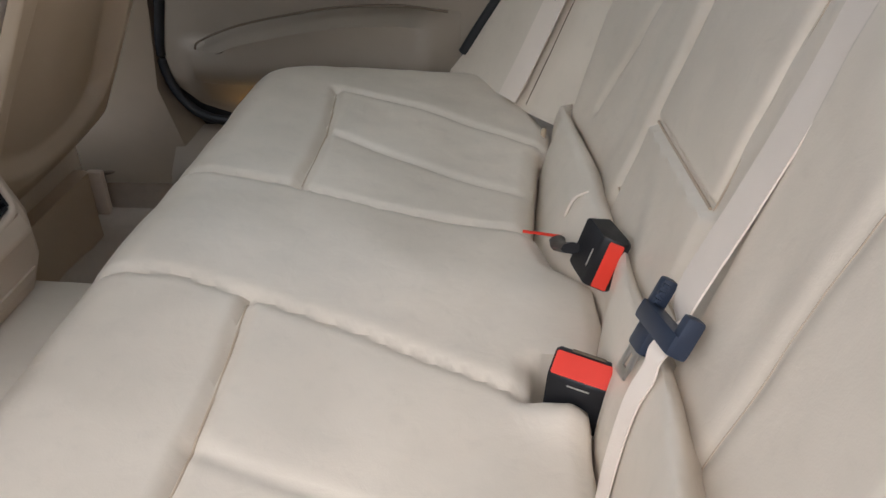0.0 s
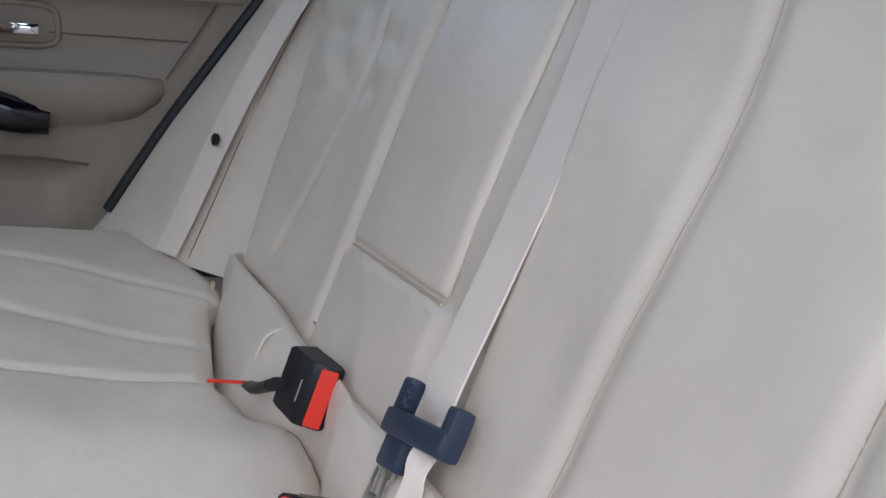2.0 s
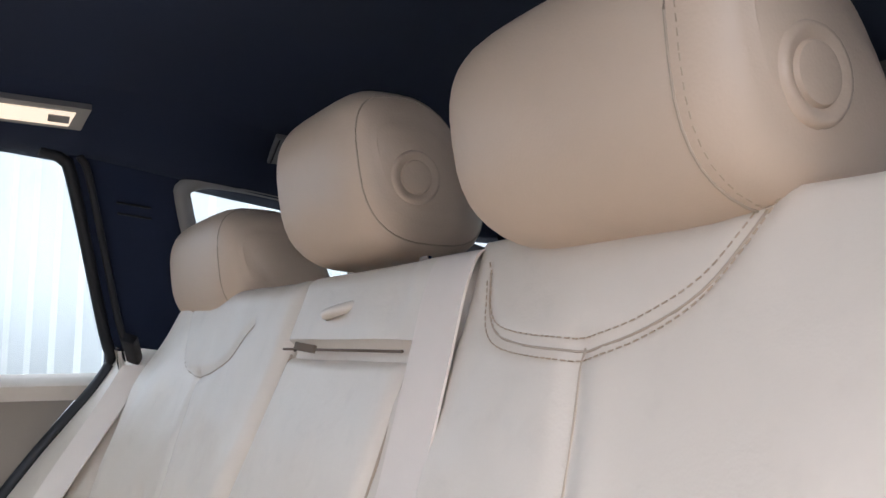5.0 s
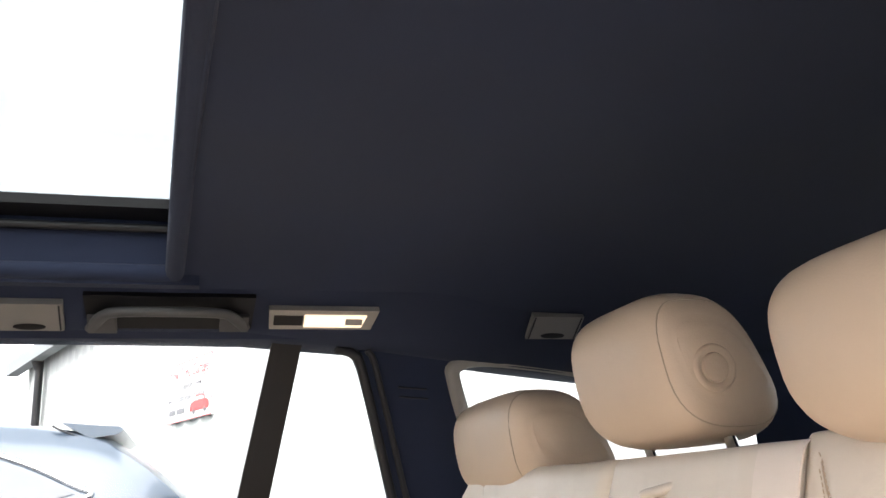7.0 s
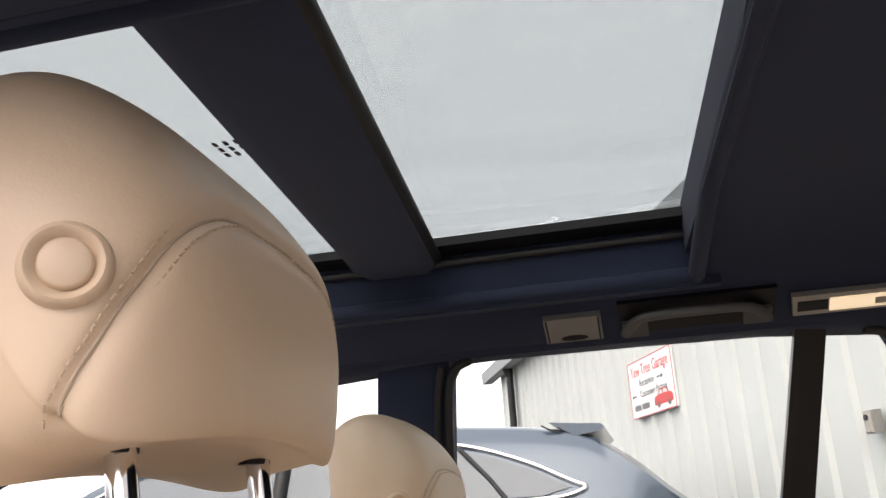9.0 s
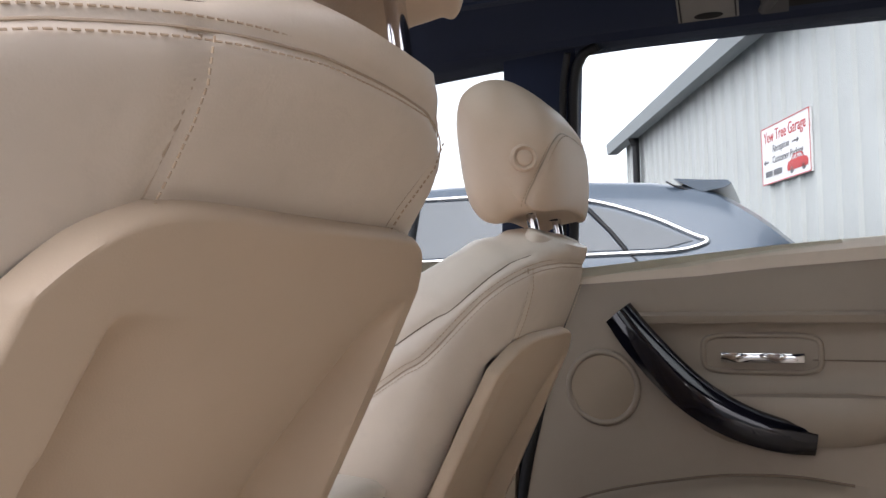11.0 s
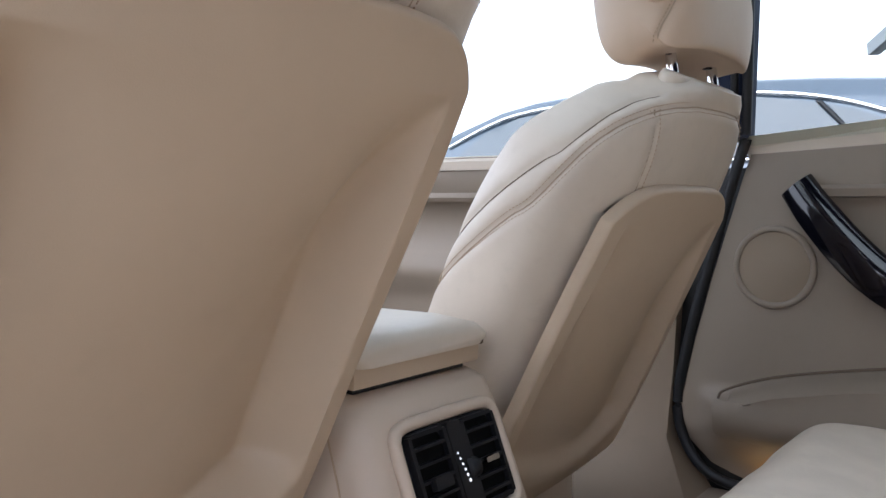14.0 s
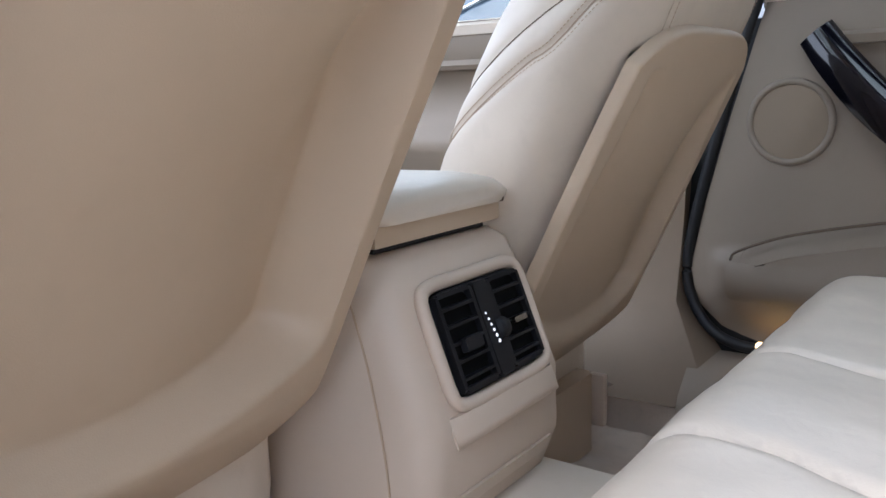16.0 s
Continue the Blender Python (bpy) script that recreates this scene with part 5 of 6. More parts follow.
    part("end_cap", block((base.x + 0.190, base.y + 0.062, 0.150), (0.016, 0.030, 0.085), 0.006), CONSOLE, ob, "pale runner cover")
    for dx in (-0.19, 0.19):
        part("runner", block((base.x + dx * 0.8, base.y + 0.33, 0.072), (0.045, 0.42, 0.045), 0.008), BLACK, ob, "black seat runner")
    return ob


FR = pose(0.367, 0.750, 0.315, 25.5, 0, 0)
FL = pose(-0.346, 0.704, 0.414, 26.0, 0, 2.5)
front_seat("cream leather front seat reclined with tan rear shell", FR, wide=0.90, crest_v=-0.004, hollow=0.026, set_in=0.010)
front_seat("cream leather front seat set upright with tan rear shell", FL, 0.034, 0.022, hollow=0.050, skew=0.018, set_in=0.008, top=0.415, squat=0.84)


def front_restraint(label, x, y_rear, z_rear, low, post_y, turn=0.0):
    """A wedge-shaped leather head restraint with a sewn rear panel; y_rear and z_rear give its lower rear edge."""
    wide = 0.141
    ob = thing("front_head_restraint", label, "head restraint", "front head restraints", at=(x, post_y, low))
    outline = [(0.003, 0.002), (-0.003, 0.05), (0.004, 0.098), (0.022, 0.130), (0.048, 0.155), (0.078, 0.171), (0.108, 0.170), (0.132, 0.154), (0.140, 0.116), (0.135, 0.062), (0.123, 0.016), (0.103, -0.008), (0.078, -0.014), (0.050, -0.005), (0.020, 0.0)]
    n = len(outline)
    cy, cz = 0.066, 0.062
    spin = Matrix.Rotation(radians(turn), 3, "Z")

    def edge(q):
        i, f = int(math.floor(q)), q - math.floor(q)
        p = [Vector((*outline[(i + j) % n], 0)) for j in (-1, 0, 1, 2)]
        return 0.5 * (2 * p[1] + (p[2] - p[0]) * f + (2 * p[0] - 5 * p[1] + 4 * p[2] - p[3]) * f * f + (3 * p[1] - p[0] - 3 * p[2] + p[3]) * f ** 3)

    def at(s, q):
        e = edge(q)
        ky = max(0.0, 1 - abs(s) ** 4.2) ** 0.43
        kz = max(0.0, 1 - abs(s) ** (12 - 8 * step_up(e.y, 0.02, 0.12))) ** 0.40
        v = Vector((s * wide, cy + (e.x - cy) * ky, cz + (e.y - cz) * kz - 0.014 * s * s * (1 - step_up(e.y, 0.02, 0.10))))
        return spin @ v + Vector((x, y_rear, z_rear))

    ss4 = [math.copysign(1 - (1 - abs(t)) ** 2.0, t) for t in [-1 + 2 * i / 110 for i in range(111)]]
    qs = [n * k / 210 for k in range(210)]
    pts, faces = loft([[at(s, q) for q in qs] for s in ss4])
    middle = Vector((x, y_rear, z_rear)) + spin @ Vector((0, cy, cz))

    def heart(p):
        r = spin.transposed() @ (Vector(p) - middle)
        return middle + spin @ Vector((r.x * 0.72, 0, 0))

    half_arc = [(0.925, -0.55), (0.935, -0.25), (0.938, 0.1), (0.915, 0.55), (0.84, 1.05), (0.69, 1.55), (0.44, 1.90), (0.15, 2.02)]
    arc = [(-s, q) for s, q in half_arc] + half_arc[::-1]
    line = [at(p.x, p.y) for p in smooth_line([(s, q, 0) for s, q in arc], 12)]
    pts = carve(pts, line, 0.0034, 0.0042, [heart(p) for p in pts], 0.0008)
    part("pad", (pts, faces), HEAD_LEATHER, ob)
    part("seam", tube(beside(line, heart, 0.0, -0.0030), 0.0009, 6), TANSEAM, ob)
    part("stitching", join(*[stitches(beside(line, heart, d, -0.0004), 0.0046, 0.0028, 0.0006) for d in (-0.0054, 0.0054)]), THREAD, ob, "two rows of beige stitches")
    out = spin @ Vector((-0.88, -0.47, 0.0)).normalized()
    flank = spin @ Vector((-0.47, 0.88, 0.0)).normalized()
    face = at(-0.955, 1.2)
    ring = loft([[face + out * (d + 0.003) + flank * (r * math.cos(a)) + Vector((0, 0, r * math.sin(a))) for a in (2 * math.pi * k / 36 for k in range(36))] for d, r in ((-0.030, 0.0172), (-0.004, 0.0172), (0.0010, 0.0160), (0.0022, 0.0140), (0.0014, 0.0122), (-0.0012, 0.0108), (-0.0016, 0.0101), (0.0008, 0.0096), (0.0016, 0.0085), (0.0018, 0.002))])
    part("button", ring, HEAD_LEATHER, ob, "round push button in a raised ring")
    for s in (-1, 1):
        px = x + s * 0.067
        part("post", rod((px, post_y - 0.004, low - 0.03), (px, post_y + 0.012, z_rear + 0.04), 0.0068, 20), CHROME, ob, "polished chrome post")
        part("post_hole", loft([[(px + r * 1.4 * math.cos(a), post_y + 0.008 + r * math.sin(a), z_rear - 0.0065 + d) for a in (2 * math.pi * k / 20 for k in range(20))] for d, r in ((-0.002, 0.0085), (0.02, 0.0085))]), BLACK, ob)
    return ob


front_restraint("tan leather front head restraint, raised on chrome posts", 0.385, 0.542, 0.850, 0.822, 0.583)
front_restraint("tan leather front head restraint close to the roof opening", -0.334, 0.462, 0.937, 0.880, 0.503, 2.5)

# ---- centre console ----
console = thing("centre_console", "beige centre console with rear air vents", "console", at=(0.01, 0.8, 0.10))


def face_y(z):
    return 0.689 + 0.39 * (z - 0.473) if z > 0.33 else 0.633 + 0.40 * (0.33 - z)


con_rings = []
for z, w in ((0.10, 0.118), (0.20, 0.117), (0.30, 0.116), (0.36, 0.115), (0.42, 0.113), (0.46, 0.110), (0.488, 0.104), (0.498, 0.094)):
    y0 = face_y(z) + (0.012 if z > 0.495 else 0)
    con_rings.append([(0.01 + x, y, z) for x, y in ((-w + 0.022, y0), (w - 0.022, y0), (w - 0.006, y0 + 0.008), (w, y0 + 0.028), (w, 1.0), (w, 1.5), (-w, 1.5), (-w, 1.0), (-w, y0 + 0.028), (-w + 0.006, y0 + 0.008))])
part("body", loft(con_rings), CONSOLE, console, "beige moulded body")
part("side_seam", tube(smooth_line([(-0.1015, 0.735, 0.485), (-0.1025, 0.722, 0.45), (-0.1055, 0.705, 0.40), (-0.107, 0.69, 0.32), (-0.108, 0.685, 0.22)]), 0.0011, 6), THREAD, console)


def on_console(x, z, out=0.0):
    n = Vector((0, -1, 0.39)).normalized()
    z = 0.376 + (z - 0.384) * 0.82
    return Vector((x, face_y(z), z)) + n * out


def plate(x0, x1, z0, z1, out0, out1, round_off=0.006):
    w, h = (x1 - x0) / 2, (z1 - z0) / 2
    loop3 = [((x0 + x1) / 2 + a, (z0 + z1) / 2 + b) for a, b in superloop(w, h, 32, 9)]
    return loft([[on_console(x, z, out0) for x, z in loop3], [on_console(x, z, out1 - 0.002) for x, z in loop3], [on_console((x0 + x1) / 2 + (x - (x0 + x1) / 2) * 0.985, (z0 + z1) / 2 + (z - (z0 + z1) / 2) * 0.98, out1) for x, z in loop3]])


rim_loop = [(0.012 + a, 0.4365 + b) for a, b in superloop(0.079, 0.060, 48, 8)]
part("vent_rim", tube([on_console(x, z, 0.003) for x, z in rim_loop + rim_loop[:1]], 0.0064, 10), CONSOLE, console)
vent = part("air_vent", plate(-0.060, 0.084, 0.384, 0.489, -0.004, 0.0045), BLACK, console, "black plastic double air vent")
for x0, x1 in ((-0.052, -0.004), (0.028, 0.076)):
    # flat near-black plate, painted as the shade inside the duct
    part("opening_shade", plate(x0, x1, 0.392, 0.482, 0.004, 0.0050), DUCT_SHADE, vent, "dark plate painted as the duct's shade")
    for i in range(5):
        z = 0.401 + 0.0172 * i
        part("slat", loft([[on_console(x, z - 0.0010, 0.0045), on_console(x, z - 0.0022, 0.0100), on_console(x, z + 0.0008, 0.0106), on_console(x, z + 0.0020, 0.0045)] for x in (x0 + 0.001, x1 - 0.001)]), BLACK, vent)
    for a0, a1, b0, b1 in ((x0 - 0.004, x0 + 0.001, 0.390, 0.484), (x1 - 0.001, x1 + 0.004, 0.390, 0.484), (x0, x1, 0.388, 0.393), (x0, x1, 0.481, 0.486)):
        part("frame", plate(a0, a1, b0, b1, 0.003, 0.0105), BLACK, vent)
part("spine", plate(0.0005, 0.0235, 0.386, 0.487, 0.003, 0.0112), BLACK, vent)
part("wheel", rod(on_console(0.016, 0.432, 0.008), on_console(0.030, 0.432, 0.008), 0.010, 18, 0.001), BLACK, vent, "ribbed thumb wheel")
part("tab", plate(0.040, 0.062, 0.431, 0.437, 0.008, 0.016), CHROME, vent, "chrome-edged vane tab")
part("tab", plate(-0.040, -0.014, 0.424, 0.438, 0.008, 0.015), BLACK, vent)
for i in range(6):
    part("icon_dot", rod(on_console(0.006 + 0.0014 * i, 0.452 - 0.0062 * i, 0.0111), on_console(0.006 + 0.0014 * i, 0.452 - 0.0062 * i, 0.0116), 0.0011 + 0.00012 * i, 8), ICON, vent)
part("lower_ledge", loft([[on_console(x, 0.374, -0.002), on_console(x, 0.372, 0.007 * e), on_console(x, 0.352, 0.009 * e), on_console(x, 0.344, 0.004 * e), on_console(x, 0.342, -0.002)] for x, e in ((-0.076, 0), (-0.060, 1), (0.084, 1), (0.098, 0))]), CONSOLE, console)
part("lower_ledge", loft([[on_console(x, 0.286, -0.002), on_console(x, 0.284, 0.005 * e), on_console(x, 0.268, 0.007 * e), on_console(x, 0.262, 0.002 * e), on_console(x, 0.260, -0.002)] for x, e in ((-0.076, 0), (-0.060, 1), (0.084, 1), (0.098, 0))]), CONSOLE, console)
lid = thing("console_armrest", "padded cream leather armrest lid on the console", "armrest", at=(0.01, 0.85, 0.52))
lid_rings = []
for y, k, z1 in ((0.699, 0.84, 0.538), (0.702, 0.94, 0.544), (0.714, 0.99, 0.550), (0.75, 1.0, 0.553), (0.86, 1.0, 0.552), (1.05, 1.0, 0.550), (1.06, 0.9, 0.54)):
    w = 0.108 * k
    lid_rings.append([(0.008 + x, y, z) for x, z in ((-w + 0.01, 0.524), (w - 0.01, 0.524), (w, 0.528), (w + 0.002, 0.534), (w - 0.006, z1 - 0.006), (w - 0.03, z1), (-w + 0.03, z1), (-w + 0.006, z1 - 0.006), (-w - 0.002, 0.534), (-w, 0.528))])
part("pad", loft(lid_rings), LEATHER, lid)
part("base_lip", block((0.006, 0.885, 0.5155), (0.194, 0.360, 0.021), 0.004), SHELL, lid, "tan plastic lid base")
part("gap", block((0.006, 0.885, 0.501), (0.170, 0.335, 0.005), 0.001), BLACK, lid)
part("seam", tube(smooth_line([(-0.086, 0.706, 0.536), (-0.069, 0.718, 0.5505), (-0.064, 0.76, 0.5535), (-0.064, 1.0, 0.552)]), 0.0011, 6), SEAM, lid)
part("corner_fold", tube(smooth_line([(0.100, 0.702, 0.525), (0.109, 0.707, 0.531), (0.113, 0.714, 0.526)]), 0.003, 6), SEAM, lid)

# ---- outdoors ----
GROUND = -0.30
ground = tagged(part("ground", thick(sheet(lambda s, t: (-300 + 600 * s, -300 + 600 * t, GROUND), [0, 0.3, 0.48, 0.5, 0.52, 0.7, 1], [0, 0.3, 0.48, 0.5, 0.52, 0.7, 1]), [0] * 7, [0] * 7, (0, 0, -0.2)), ASPHALT, None), "grey asphalt yard", "ground", kind="structure")
# unseen wall, added to hold back low light from the open side
light_block = thing("light_block_wall", "unseen plain grey wall added to block low side light", "wall", kind="structure", at=(-2.4, 0, GROUND))
part("wall_body", block((-2.4, 0.0, 0.25), (0.2, 5.0, 1.1), 0.01), CLAD, light_block)
car_shell = structure("car_outside", "grey outer skin of the estate car under the cabin")
part("underbody", block((0, 0.45, -0.12), (1.66, 4.3, 0.20), 0.05), BLACK, car_shell)
part("lower_side", block((0.84, 0.45, 0.28), (0.05, 2.3, 0.72), 0.02), PAINT, car_shell)
for wx in (-0.80, 0.80):
    for wy in (-0.75, 2.05):
        part("wheel", rod((wx - 0.1, wy, GROUND + 0.32), (wx + 0.1, wy, GROUND + 0.32), 0.32, 24, 0.03), TYRE, car_shell)

WD = Vector((0.937, 0.350, 0)).normalized()
WN = Vector((-0.350, 0.937, 0)).normalized()
WP = Vector((7.70, 0.33, 0))


def on_wall(s, z, out=0.0):
    return WP + WD * s + WN * out + Vector((0, 0, z))


building = thing("workshop_building", "pale grey metal-clad workshop with gutter and downpipe", "building", at=(on_wall(-3, GROUND)))
EAVE = 3.05
prof = []
for k in range(3):
    o = k / 3
    prof += [(o + 0.0, 0.0), (o + 0.225, 0.0), (o + 0.25, 0.032), (o + 0.305, 0.032), (o + 0.3333, 0.0)]
sheet_mesh = None
for i in range(24):
    s0 = 6.3 - (i + 1)
    if sheet_mesh is None:
        pts, faces = [], []
        for a, h in prof:
            for z in (GROUND, EAVE):
                pts.append(WD * a + WN * h + Vector((0, 0, z)))
        for k in range(len(prof) - 1):
            faces.append((2 * k, 2 * k + 2, 2 * k + 3, 2 * k + 1))
        first = part("cladding_sheet", (pts, faces), CLAD, building, smooth=False)
        sheet_mesh = first.data
        one = first
    else:
        one = new("cladding_sheet", sheet_mesh)
        one.parent = building
        one.matrix_parent_inverse = Matrix.Translation(-building.location)
    one.location = on_wall(s0, 0, 0)
part("back_wall", loft([[on_wall(s, z, o) for o, z in ((-0.02, GROUND), (-0.25, GROUND), (-0.25, EAVE), (-0.02, EAVE))] for s in (-17.6, 6.3)]), CLAD, building)
part("end_wall", loft([[on_wall(6.3, z, o) for o, z in ((0.0, GROUND), (-8, GROUND), (-8, EAVE), (0, EAVE))], [on_wall(6.1, z, o) for o, z in ((-0.1, GROUND), (-8, GROUND), (-8, EAVE), (-0.1, EAVE))]]), CLAD, building)
part("gutter", loft([[on_wall(s, z, o) for o, z in ((0.0, EAVE - 0.02), (0.10, EAVE - 0.10), (0.26, EAVE - 0.10), (0.28, EAVE + 0.08), (0.0, EAVE + 0.12))] for s in (-17.6, 6.75)]), FLASH, building, "grey metal gutter")
part("roof", loft([[on_wall(s, z, o) for o, z in ((0.2, EAVE + 0.05), (0.2, EAVE + 0.10), (-8, EAVE + 1.3), (-8, EAVE + 1.2))] for s in (-17.6, 6.7)]), CLAD, building, "shallow metal roof")
part("downpipe", join(rod(on_wall(5.12, GROUND, 0.12), on_wall(5.12, EAVE, 0.12), 0.055, 12), rod(on_wall(5.12, EAVE - 0.2, 0.12), on_wall(5.12, EAVE, 0.2), 0.07, 12)), BLACK, building, "dark downpipe")
shutter = part("roller_shutter", loft([[on_wall(s, z, o) for o, z in ((0.04, GROUND), (0.10, GROUND), (0.10, 2.3), (0.04, 2.3))] for s in (-9.6, -6.0)]), CLAD, building, "white roller shutter door")
slat_shape = loft([[on_wall(s, z, o) for o, z in ((0.09, 0.0), (0.125, 0.012), (0.13, 0.04), (0.09, 0.062))] for s in (-9.55, -6.05)])
slat_mesh = None
for i in range(34):
    if slat_mesh is None:
        one = part("shutter_slat", slat_shape, WHITE, shutter, smooth=False)
        slat_mesh = one.data
    else:
        one = new("shutter_slat", slat_mesh)
        one.parent = shutter
    one.location = (0, 0, GROUND + 0.02 + 0.075 * i)
box = thing("wall_box", "small grey box with dark cover on the wall", "key box", at=on_wall(-3.64, 1.15))
part("case", loft([[on_wall(s, z, 0.03) for s, z in ((-3.60, 1.15), (-3.69, 1.15), (-3.69, 1.275), (-3.60, 1.275))], [on_wall(s, z, 0.08) for s, z in ((-3.605, 1.15), (-3.685, 1.15), (-3.685, 1.27), (-3.605, 1.27))]]), GREY, box)
part("cover", loft([[on_wall(s, z, 0.08) for s, z in ((-3.61, 1.155), (-3.67, 1.155), (-3.67, 1.265), (-3.61, 1.265))], [on_wall(s, z, 0.09) for s, z in ((-3.615, 1.16), (-3.665, 1.16), (-3.665, 1.26), (-3.615, 1.26))]]), PALE, box)
part("lens", rod(on_wall(-3.64, 1.235, 0.088), on_wall(-3.64, 1.235, 0.097), 0.016, 14), BLACK, box)

sign = thing("wall_sign", "white garage sign with red and grey lettering", "sign", at=on_wall(-0.54, 1.62))
part("board", loft([[on_wall(s, z, 0.035) for s, z in ((0.0, 1.61), (-1.08, 1.61), (-1.08, 2.13), (0.0, 2.13))], [on_wall(s, z, 0.055) for s, z in ((0.0, 1.61), (-1.08, 1.61), (-1.08, 2.13), (0.0, 2.13))]]), WHITE, sign, smooth=False)
part("border", join(*[loft([[on_wall(a, c, 0.054), on_wall(b, c, 0.054), on_wall(b, d, 0.054), on_wall(a, d, 0.054)], [on_wall(a, c, 0.058), on_wall(b, c, 0.058), on_wall(b, d, 0.058), on_wall(a, d, 0.058)]]) for a, b, c, d in ((0.0, -1.08, 1.61, 1.618), (0.0, -1.08, 2.122, 2.13), (0.0, -0.008, 1.61, 2.13), (-1.072, -1.08, 1.61, 2.13))]), SIGNRED, sign, smooth=False)


def lettering(text, s, z, size, material, squeeze=1.0):
    curve = bpy.data.curves.new("text", "FONT")
    curve.body, curve.size, curve.align_x, curve.extrude = text, size, "CENTER", 0.001
    tmp = bpy.data.objects.new("text", curve)
    me = bpy.data.meshes.new_from_object(tmp)
    m = Matrix.Translation(on_wall(s, z, 0.057)) @ Matrix((-WD, Vector((0, 0, 1)), WN)).transposed().to_4x4() @ Matrix.Diagonal((squeeze, 1, 1, 1))
    me.transform(m)
    me.materials.append(material)
    ob = new("lettering", me)
    ob.parent = sign
    ob.matrix_parent_inverse = Matrix.Translation(-sign.location)
    bpy.data.objects.remove(tmp)


lettering("Yew Tree Garage", -0.54, 1.985, 0.145, SIGNRED, 0.90)
lettering("Reception", -0.46, 1.885, 0.092, SIGNGREY, 1.0)
lettering("Customer Parking", -0.60, 1.785, 0.092, SIGNGREY, 1.0)


def sign_poly(name, pts, material, label=""):
    part(name, loft([[on_wall(s, z, 0.0555) for s, z in pts], [on_wall(s, z, 0.059) for s, z in pts]]), material, sign, label, smooth=False)


sign_poly("arrow", [(-0.72, 1.915), (-0.82, 1.915), (-0.82, 1.93), (-0.86, 1.908), (-0.82, 1.886), (-0.82, 1.901), (-0.72, 1.901)], SIGNGREY)
sign_poly("arrow", [(-0.17, 1.815), (-0.09, 1.815), (-0.09, 1.83), (-0.05, 1.808), (-0.09, 1.786), (-0.09, 1.801), (-0.17, 1.801)], SIGNGREY)
for k, w in enumerate((0.16, 0.19)):
    sign_poly("print_bar", [(-0.09 - 0.19 * k, 1.675), (-0.09 - 0.19 * k - w, 1.675), (-0.09 - 0.19 * k - w, 1.725), (-0.09 - 0.19 * k, 1.725)], SIGNGREY)
sign_poly("car_print", [(-0.60, 1.67), (-1.02, 1.67), (-1.03, 1.72), (-1.00, 1.745), (-0.95, 1.755), (-0.90, 1.80), (-0.74, 1.80), (-0.68, 1.755), (-0.62, 1.745), (-0.595, 1.71)], SIGNRED, "red printed car outline")
sign_poly("car_print", [(-0.74, 1.79), (-0.80, 1.79), (-0.80, 1.757), (-0.70, 1.757)], WHITE)
sign_poly("car_print", [(-0.82, 1.79), (-0.89, 1.79), (-0.93, 1.757), (-0.82, 1.757)], WHITE)
for c in (-0.69, -0.94):
    sign_poly("car_print", [(c + 0.035 * math.cos(a), 1.672 + 0.03 * math.sin(a)) for a in (2 * math.pi * k / 14 for k in range(14))], SIGNGREY)

# the parked car beside
suv = thing("parked_car", "grey-blue tall hatchback car parked alongside, clean", "car", at=(5.25, 2.3, GROUND))
CX = 5.25
roof_line = soft_table([(-0.06, 0.70), (0.02, 0.82), (0.12, 0.90), (0.30, 1.06), (0.50, 1.24), (0.62, 1.32), (0.9, 1.365), (1.6, 1.42), (2.3, 1.43), (2.9, 1.42), (3.4, 1.385), (3.75, 1.30), (4.2, 1.05), (4.55, 0.88), (5.1, 0.78), (5.35, 0.62), (5.42, 0.45)])
belt_line = soft_table([(-0.06, 0.66), (0.05, 0.78), (0.3, 0.88), (0.6, 0.93), (1.5, 0.905), (3.0, 0.88), (4.2, 0.84), (5.1, 0.72), (5.42, 0.42)])
plan = soft_table([(-0.06, 0.66), (0.03, 0.80), (0.2, 0.90), (0.6, 0.93), (4.5, 0.93), (5.1, 0.86), (5.42, 0.62)])


def suv_ring(y):
    w, b, r = plan(y), belt_line(y), max(roof_line(y), belt_line(y) + 0.01)
    tall = r - b
    top = w - min(0.26, 0.55 * tall)
    sec = [(w - 0.10, GROUND + 0.22), (w - 0.02, GROUND + 0.34), (w, 0.35), (w - 0.012, 0.55), (w + 0.004, b - 0.10), (w - 0.02, b), (w - 0.02 - (w - top) * 0.55, b + tall * 0.60), (top + 0.02, r - 0.035), (top - 0.06, r - 0.008), (top - 0.35, r + 0.012 * min(1, tall / 0.2))]
    return [(CX - x, y, z) for x, z in sec] + [(CX + x, y, z) for x, z in reversed(sec)]


ys = [-0.06, -0.03, 0.03, 0.1, 0.2, 0.3, 0.4, 0.5, 0.6, 0.75, 1.0, 1.4, 1.8, 2.3, 2.7, 3.0, 3.3, 3.6, 3.9, 4.2, 4.5, 4.8, 5.1, 5.3, 5.38, 5.42]
part("body", loft([suv_ring(y) for y in ys]), PAINT, suv, "glossy grey-blue body")


def suv_x(y, z, out=0.0):
    ring = suv_ring(y)[:10]
    zs = [p[2] for p in ring]
    return float(np.interp(z, zs, [p[0] for p in ring])) - out


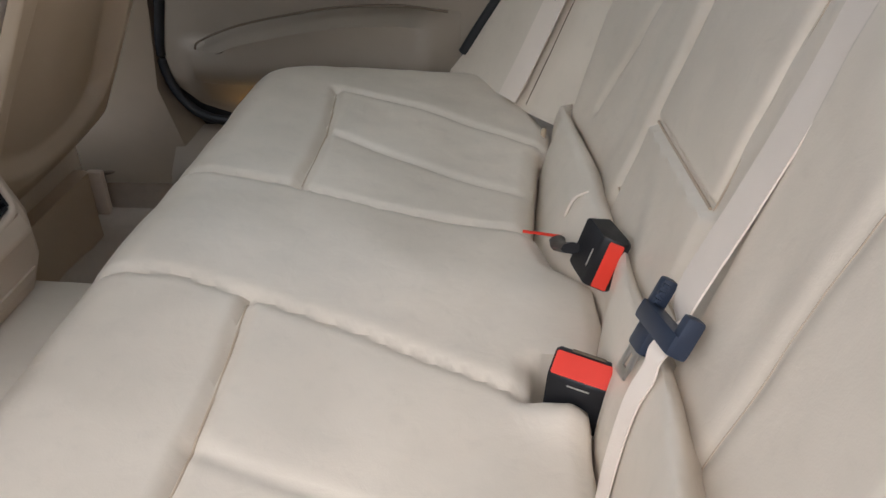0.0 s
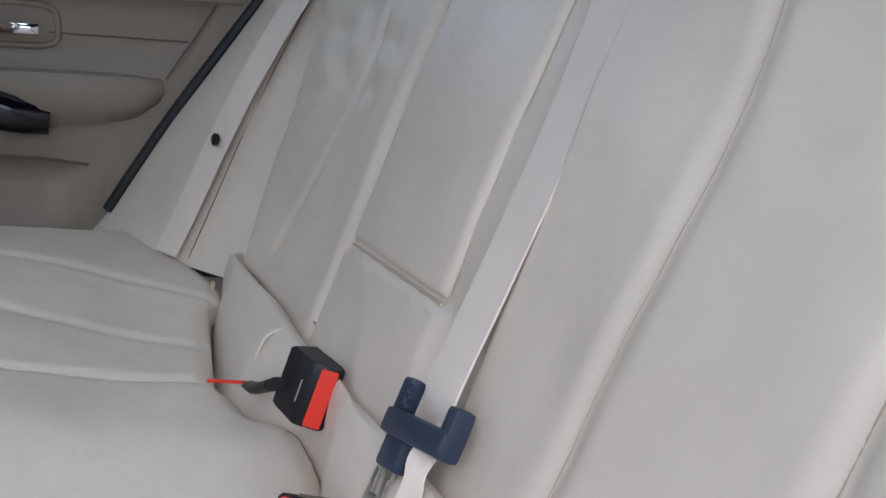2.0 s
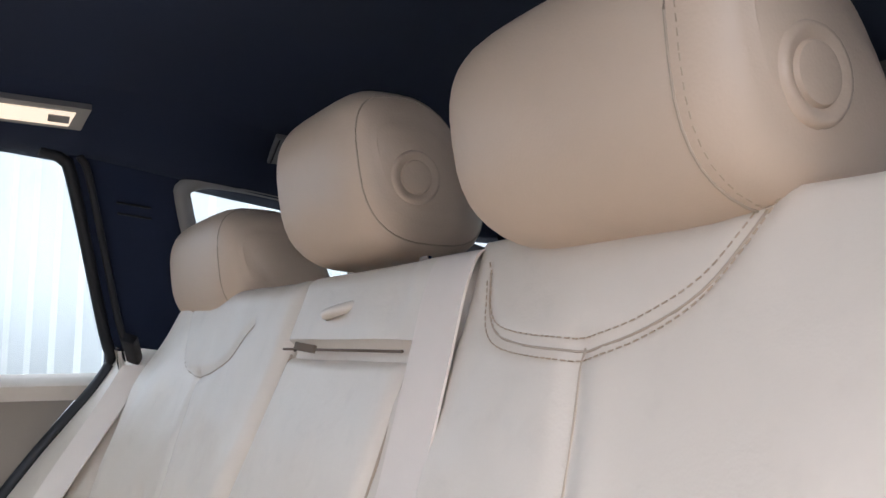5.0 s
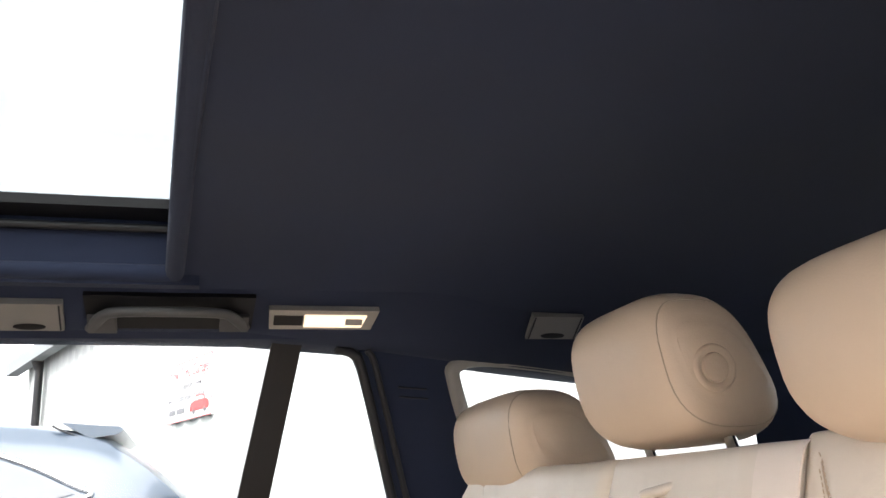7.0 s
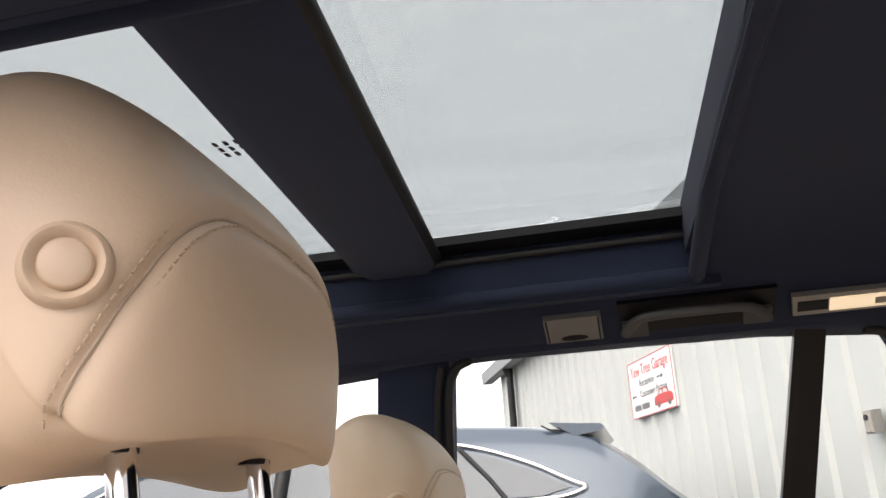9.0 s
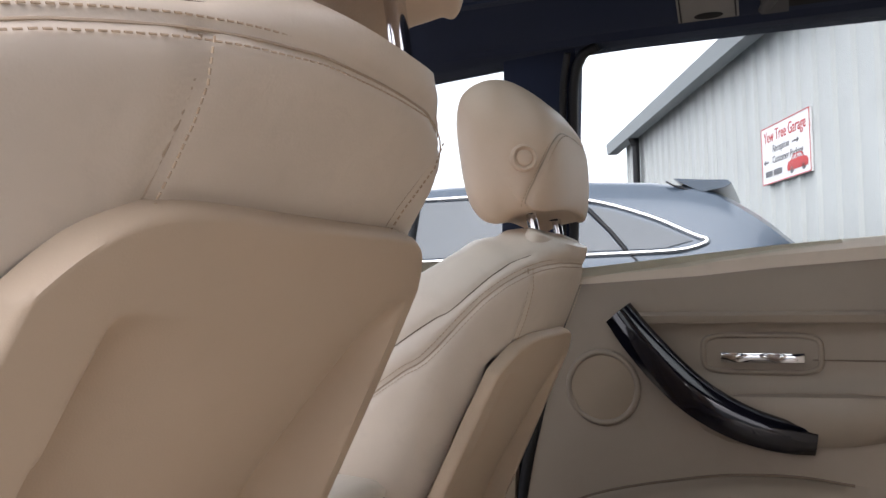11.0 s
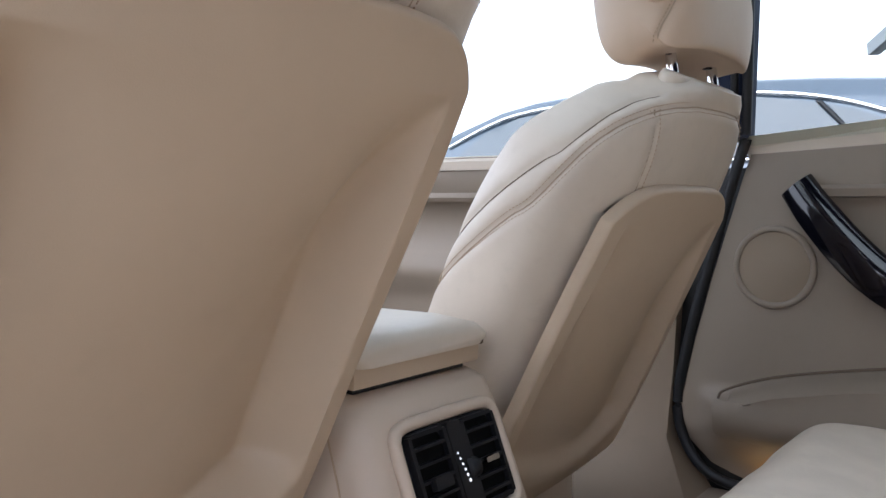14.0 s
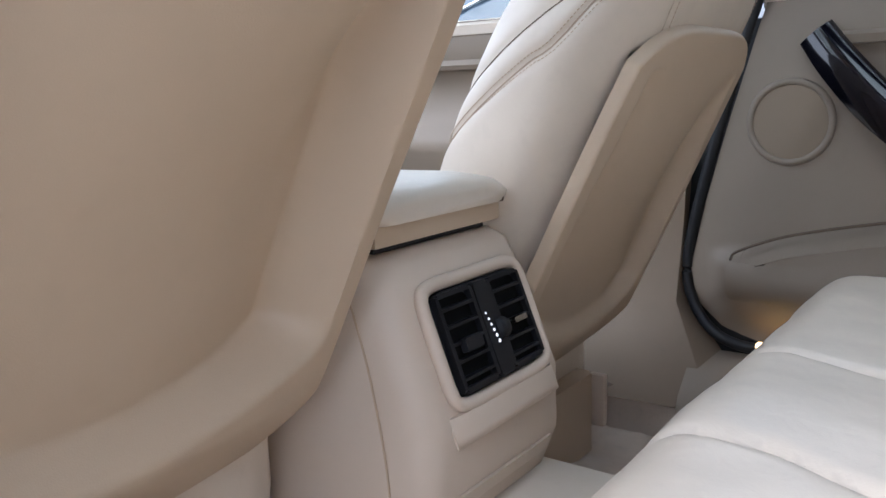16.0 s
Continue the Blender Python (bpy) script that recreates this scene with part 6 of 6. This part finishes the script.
def suv_poly(name, poly, material, out=0.008, deep=0.02, label="", parent=None):
    n = 5
    dense = []
    for (a, b), (c, d) in zip(poly, poly[1:] + poly[:1]):
        dense += [(a + (c - a) * k / n, b + (d - b) * k / n) for k in range(n)]
    cy, cz = sum(p[0] for p in dense) / len(dense), sum(p[1] for p in dense) / len(dense)
    rings2 = [[(suv_x(cy + (y - cy) * k, cz + (z - cz) * k, out * h), cy + (y - cy) * k, cz + (z - cz) * k) for y, z in dense] for k, h in ((1, -1), (1, 1), (0.7, 1), (0.35, 1), (0.02, 1))]
    return part(name, loft(rings2), material, parent or suv, label)


def suv_line(name, pts, r, material, label=""):
    return part(name, tube([(suv_x(y, z, 0.008), y, z) for y, z in pts], r, 8), material, suv, label)


suv_poly("rear_quarter_glass", [(0.74, 0.985), (0.95, 1.085), (1.22, 1.19), (1.36, 1.225), (1.10, 0.945), (0.90, 0.945)], DARK_GLASS, label="dark rear quarter glass")
suv_poly("rear_door_glass", [(1.42, 1.24), (1.75, 1.295), (2.10, 1.31), (2.50, 1.315), (2.50, 0.935), (1.80, 0.94), (1.15, 0.945)], DARK_GLASS, label="dark side glass")
suv_poly("front_door_glass", [(2.60, 1.315), (3.00, 1.305), (3.40, 1.26), (3.65, 1.17), (3.95, 0.92), (3.2, 0.93), (2.60, 0.935)], DARK_GLASS, label="dark side glass")
surround = ((3.95, 1.07), (3.65, 1.215), (3.40, 1.285), (3.0, 1.325), (2.4, 1.333), (1.8, 1.322), (1.36, 1.262), (1.0, 1.145), (0.74, 1.02), (0.66, 0.985), (0.70, 0.955), (0.82, 0.930), (1.1, 0.922), (1.6, 0.918), (2.4, 0.914), (3.3, 0.905), (4.0, 0.895))
suv_line("chrome_strip", [(p.x, p.y) for p in smooth_line([(a, b, 0) for a, b in surround])], 0.016, CHROME, "chrome window surround")
suv_line("door_gap", [(1.42, 1.25), (1.25, 1.08), (1.10, 0.92), (0.98, 0.80), (0.92, 0.70), (0.93, 0.5), (1.1, 0.2)], 0.006, BLACK)
suv_line("door_gap", [(2.55, 1.31), (2.55, 0.9), (2.57, 0.3)], 0.006, BLACK)
suv_line("window_pillar", [(1.40, 1.24), (1.22, 1.06), (1.12, 0.94)], 0.014, BLACK)
suv_line("window_pillar", [(2.55, 1.31), (2.55, 0.93)], 0.05, BLACK)
suv_line("crease", [(0.38, 0.74), (0.7, 0.775), (1.0, 0.765)], 0.004, PAINT)
suv_poly("tail_lamp", [(0.42, 0.835), (0.25, 0.868), (0.10, 0.845), (0.02, 0.80), (0.0, 0.73), (0.12, 0.735), (0.30, 0.795)], LENSRED, 0.016, label="red tail lamp")
suv_line("lamp_strip", [(0.41, 0.836), (0.25, 0.872), (0.10, 0.850), (0.03, 0.81)], 0.008, PALE)
suv_poly("filler_flap", [(0.82, 0.70), (0.81, 0.62), (0.73, 0.58), (0.65, 0.62), (0.64, 0.70), (0.73, 0.735)], PAINT, 0.004)
suv_line("flap_gap", [(0.64, 0.66), (0.66, 0.71), (0.73, 0.737), (0.80, 0.71), (0.825, 0.66)], 0.004, BLACK)
suv_line("door_handle", [(1.46, 0.655), (1.40, 0.685), (1.25, 0.70), (1.14, 0.695)], 0.020, PAINT)
suv_poly("handle_recess", [(1.48, 0.66), (1.30, 0.735), (1.16, 0.725), (1.14, 0.68), (1.40, 0.64)], BLACK, 0.003)
spoiler = [[(CX + s * w, y0, z0) for y0, z0 in ((0.86, 1.372), (0.66, 1.352), (0.55, 1.345), (0.525, 1.325), (0.56, 1.30), (0.64, 1.29), (0.70, 1.28))] for s, w in ((-1, 0.70), (-1, 0.66), (-1, 0.3), (1, 0.0), (1, 0.3), (1, 0.66), (1, 0.70))]
part("spoiler", loft(spoiler), PAINT, suv, "roof-edge spoiler")
part("spoiler_gap", tube([(CX - 0.70, 0.90, 1.355), (CX - 0.715, 0.86, 1.33), (CX - 0.72, 0.72, 1.275)], 0.006, 6), BLACK, suv)
for wy in (0.85, 4.30):
    for wx in (CX - 0.82, CX + 0.82):
        w = part("wheel", rod((wx - 0.11, wy, GROUND + 0.36), (wx + 0.11, wy, GROUND + 0.36), 0.36, 28, 0.03), TYRE, suv)
        part("rim", rod((wx - 0.115, wy, GROUND + 0.36), (wx + 0.115, wy, GROUND + 0.36), 0.24, 20, 0.02), STEEL, w)
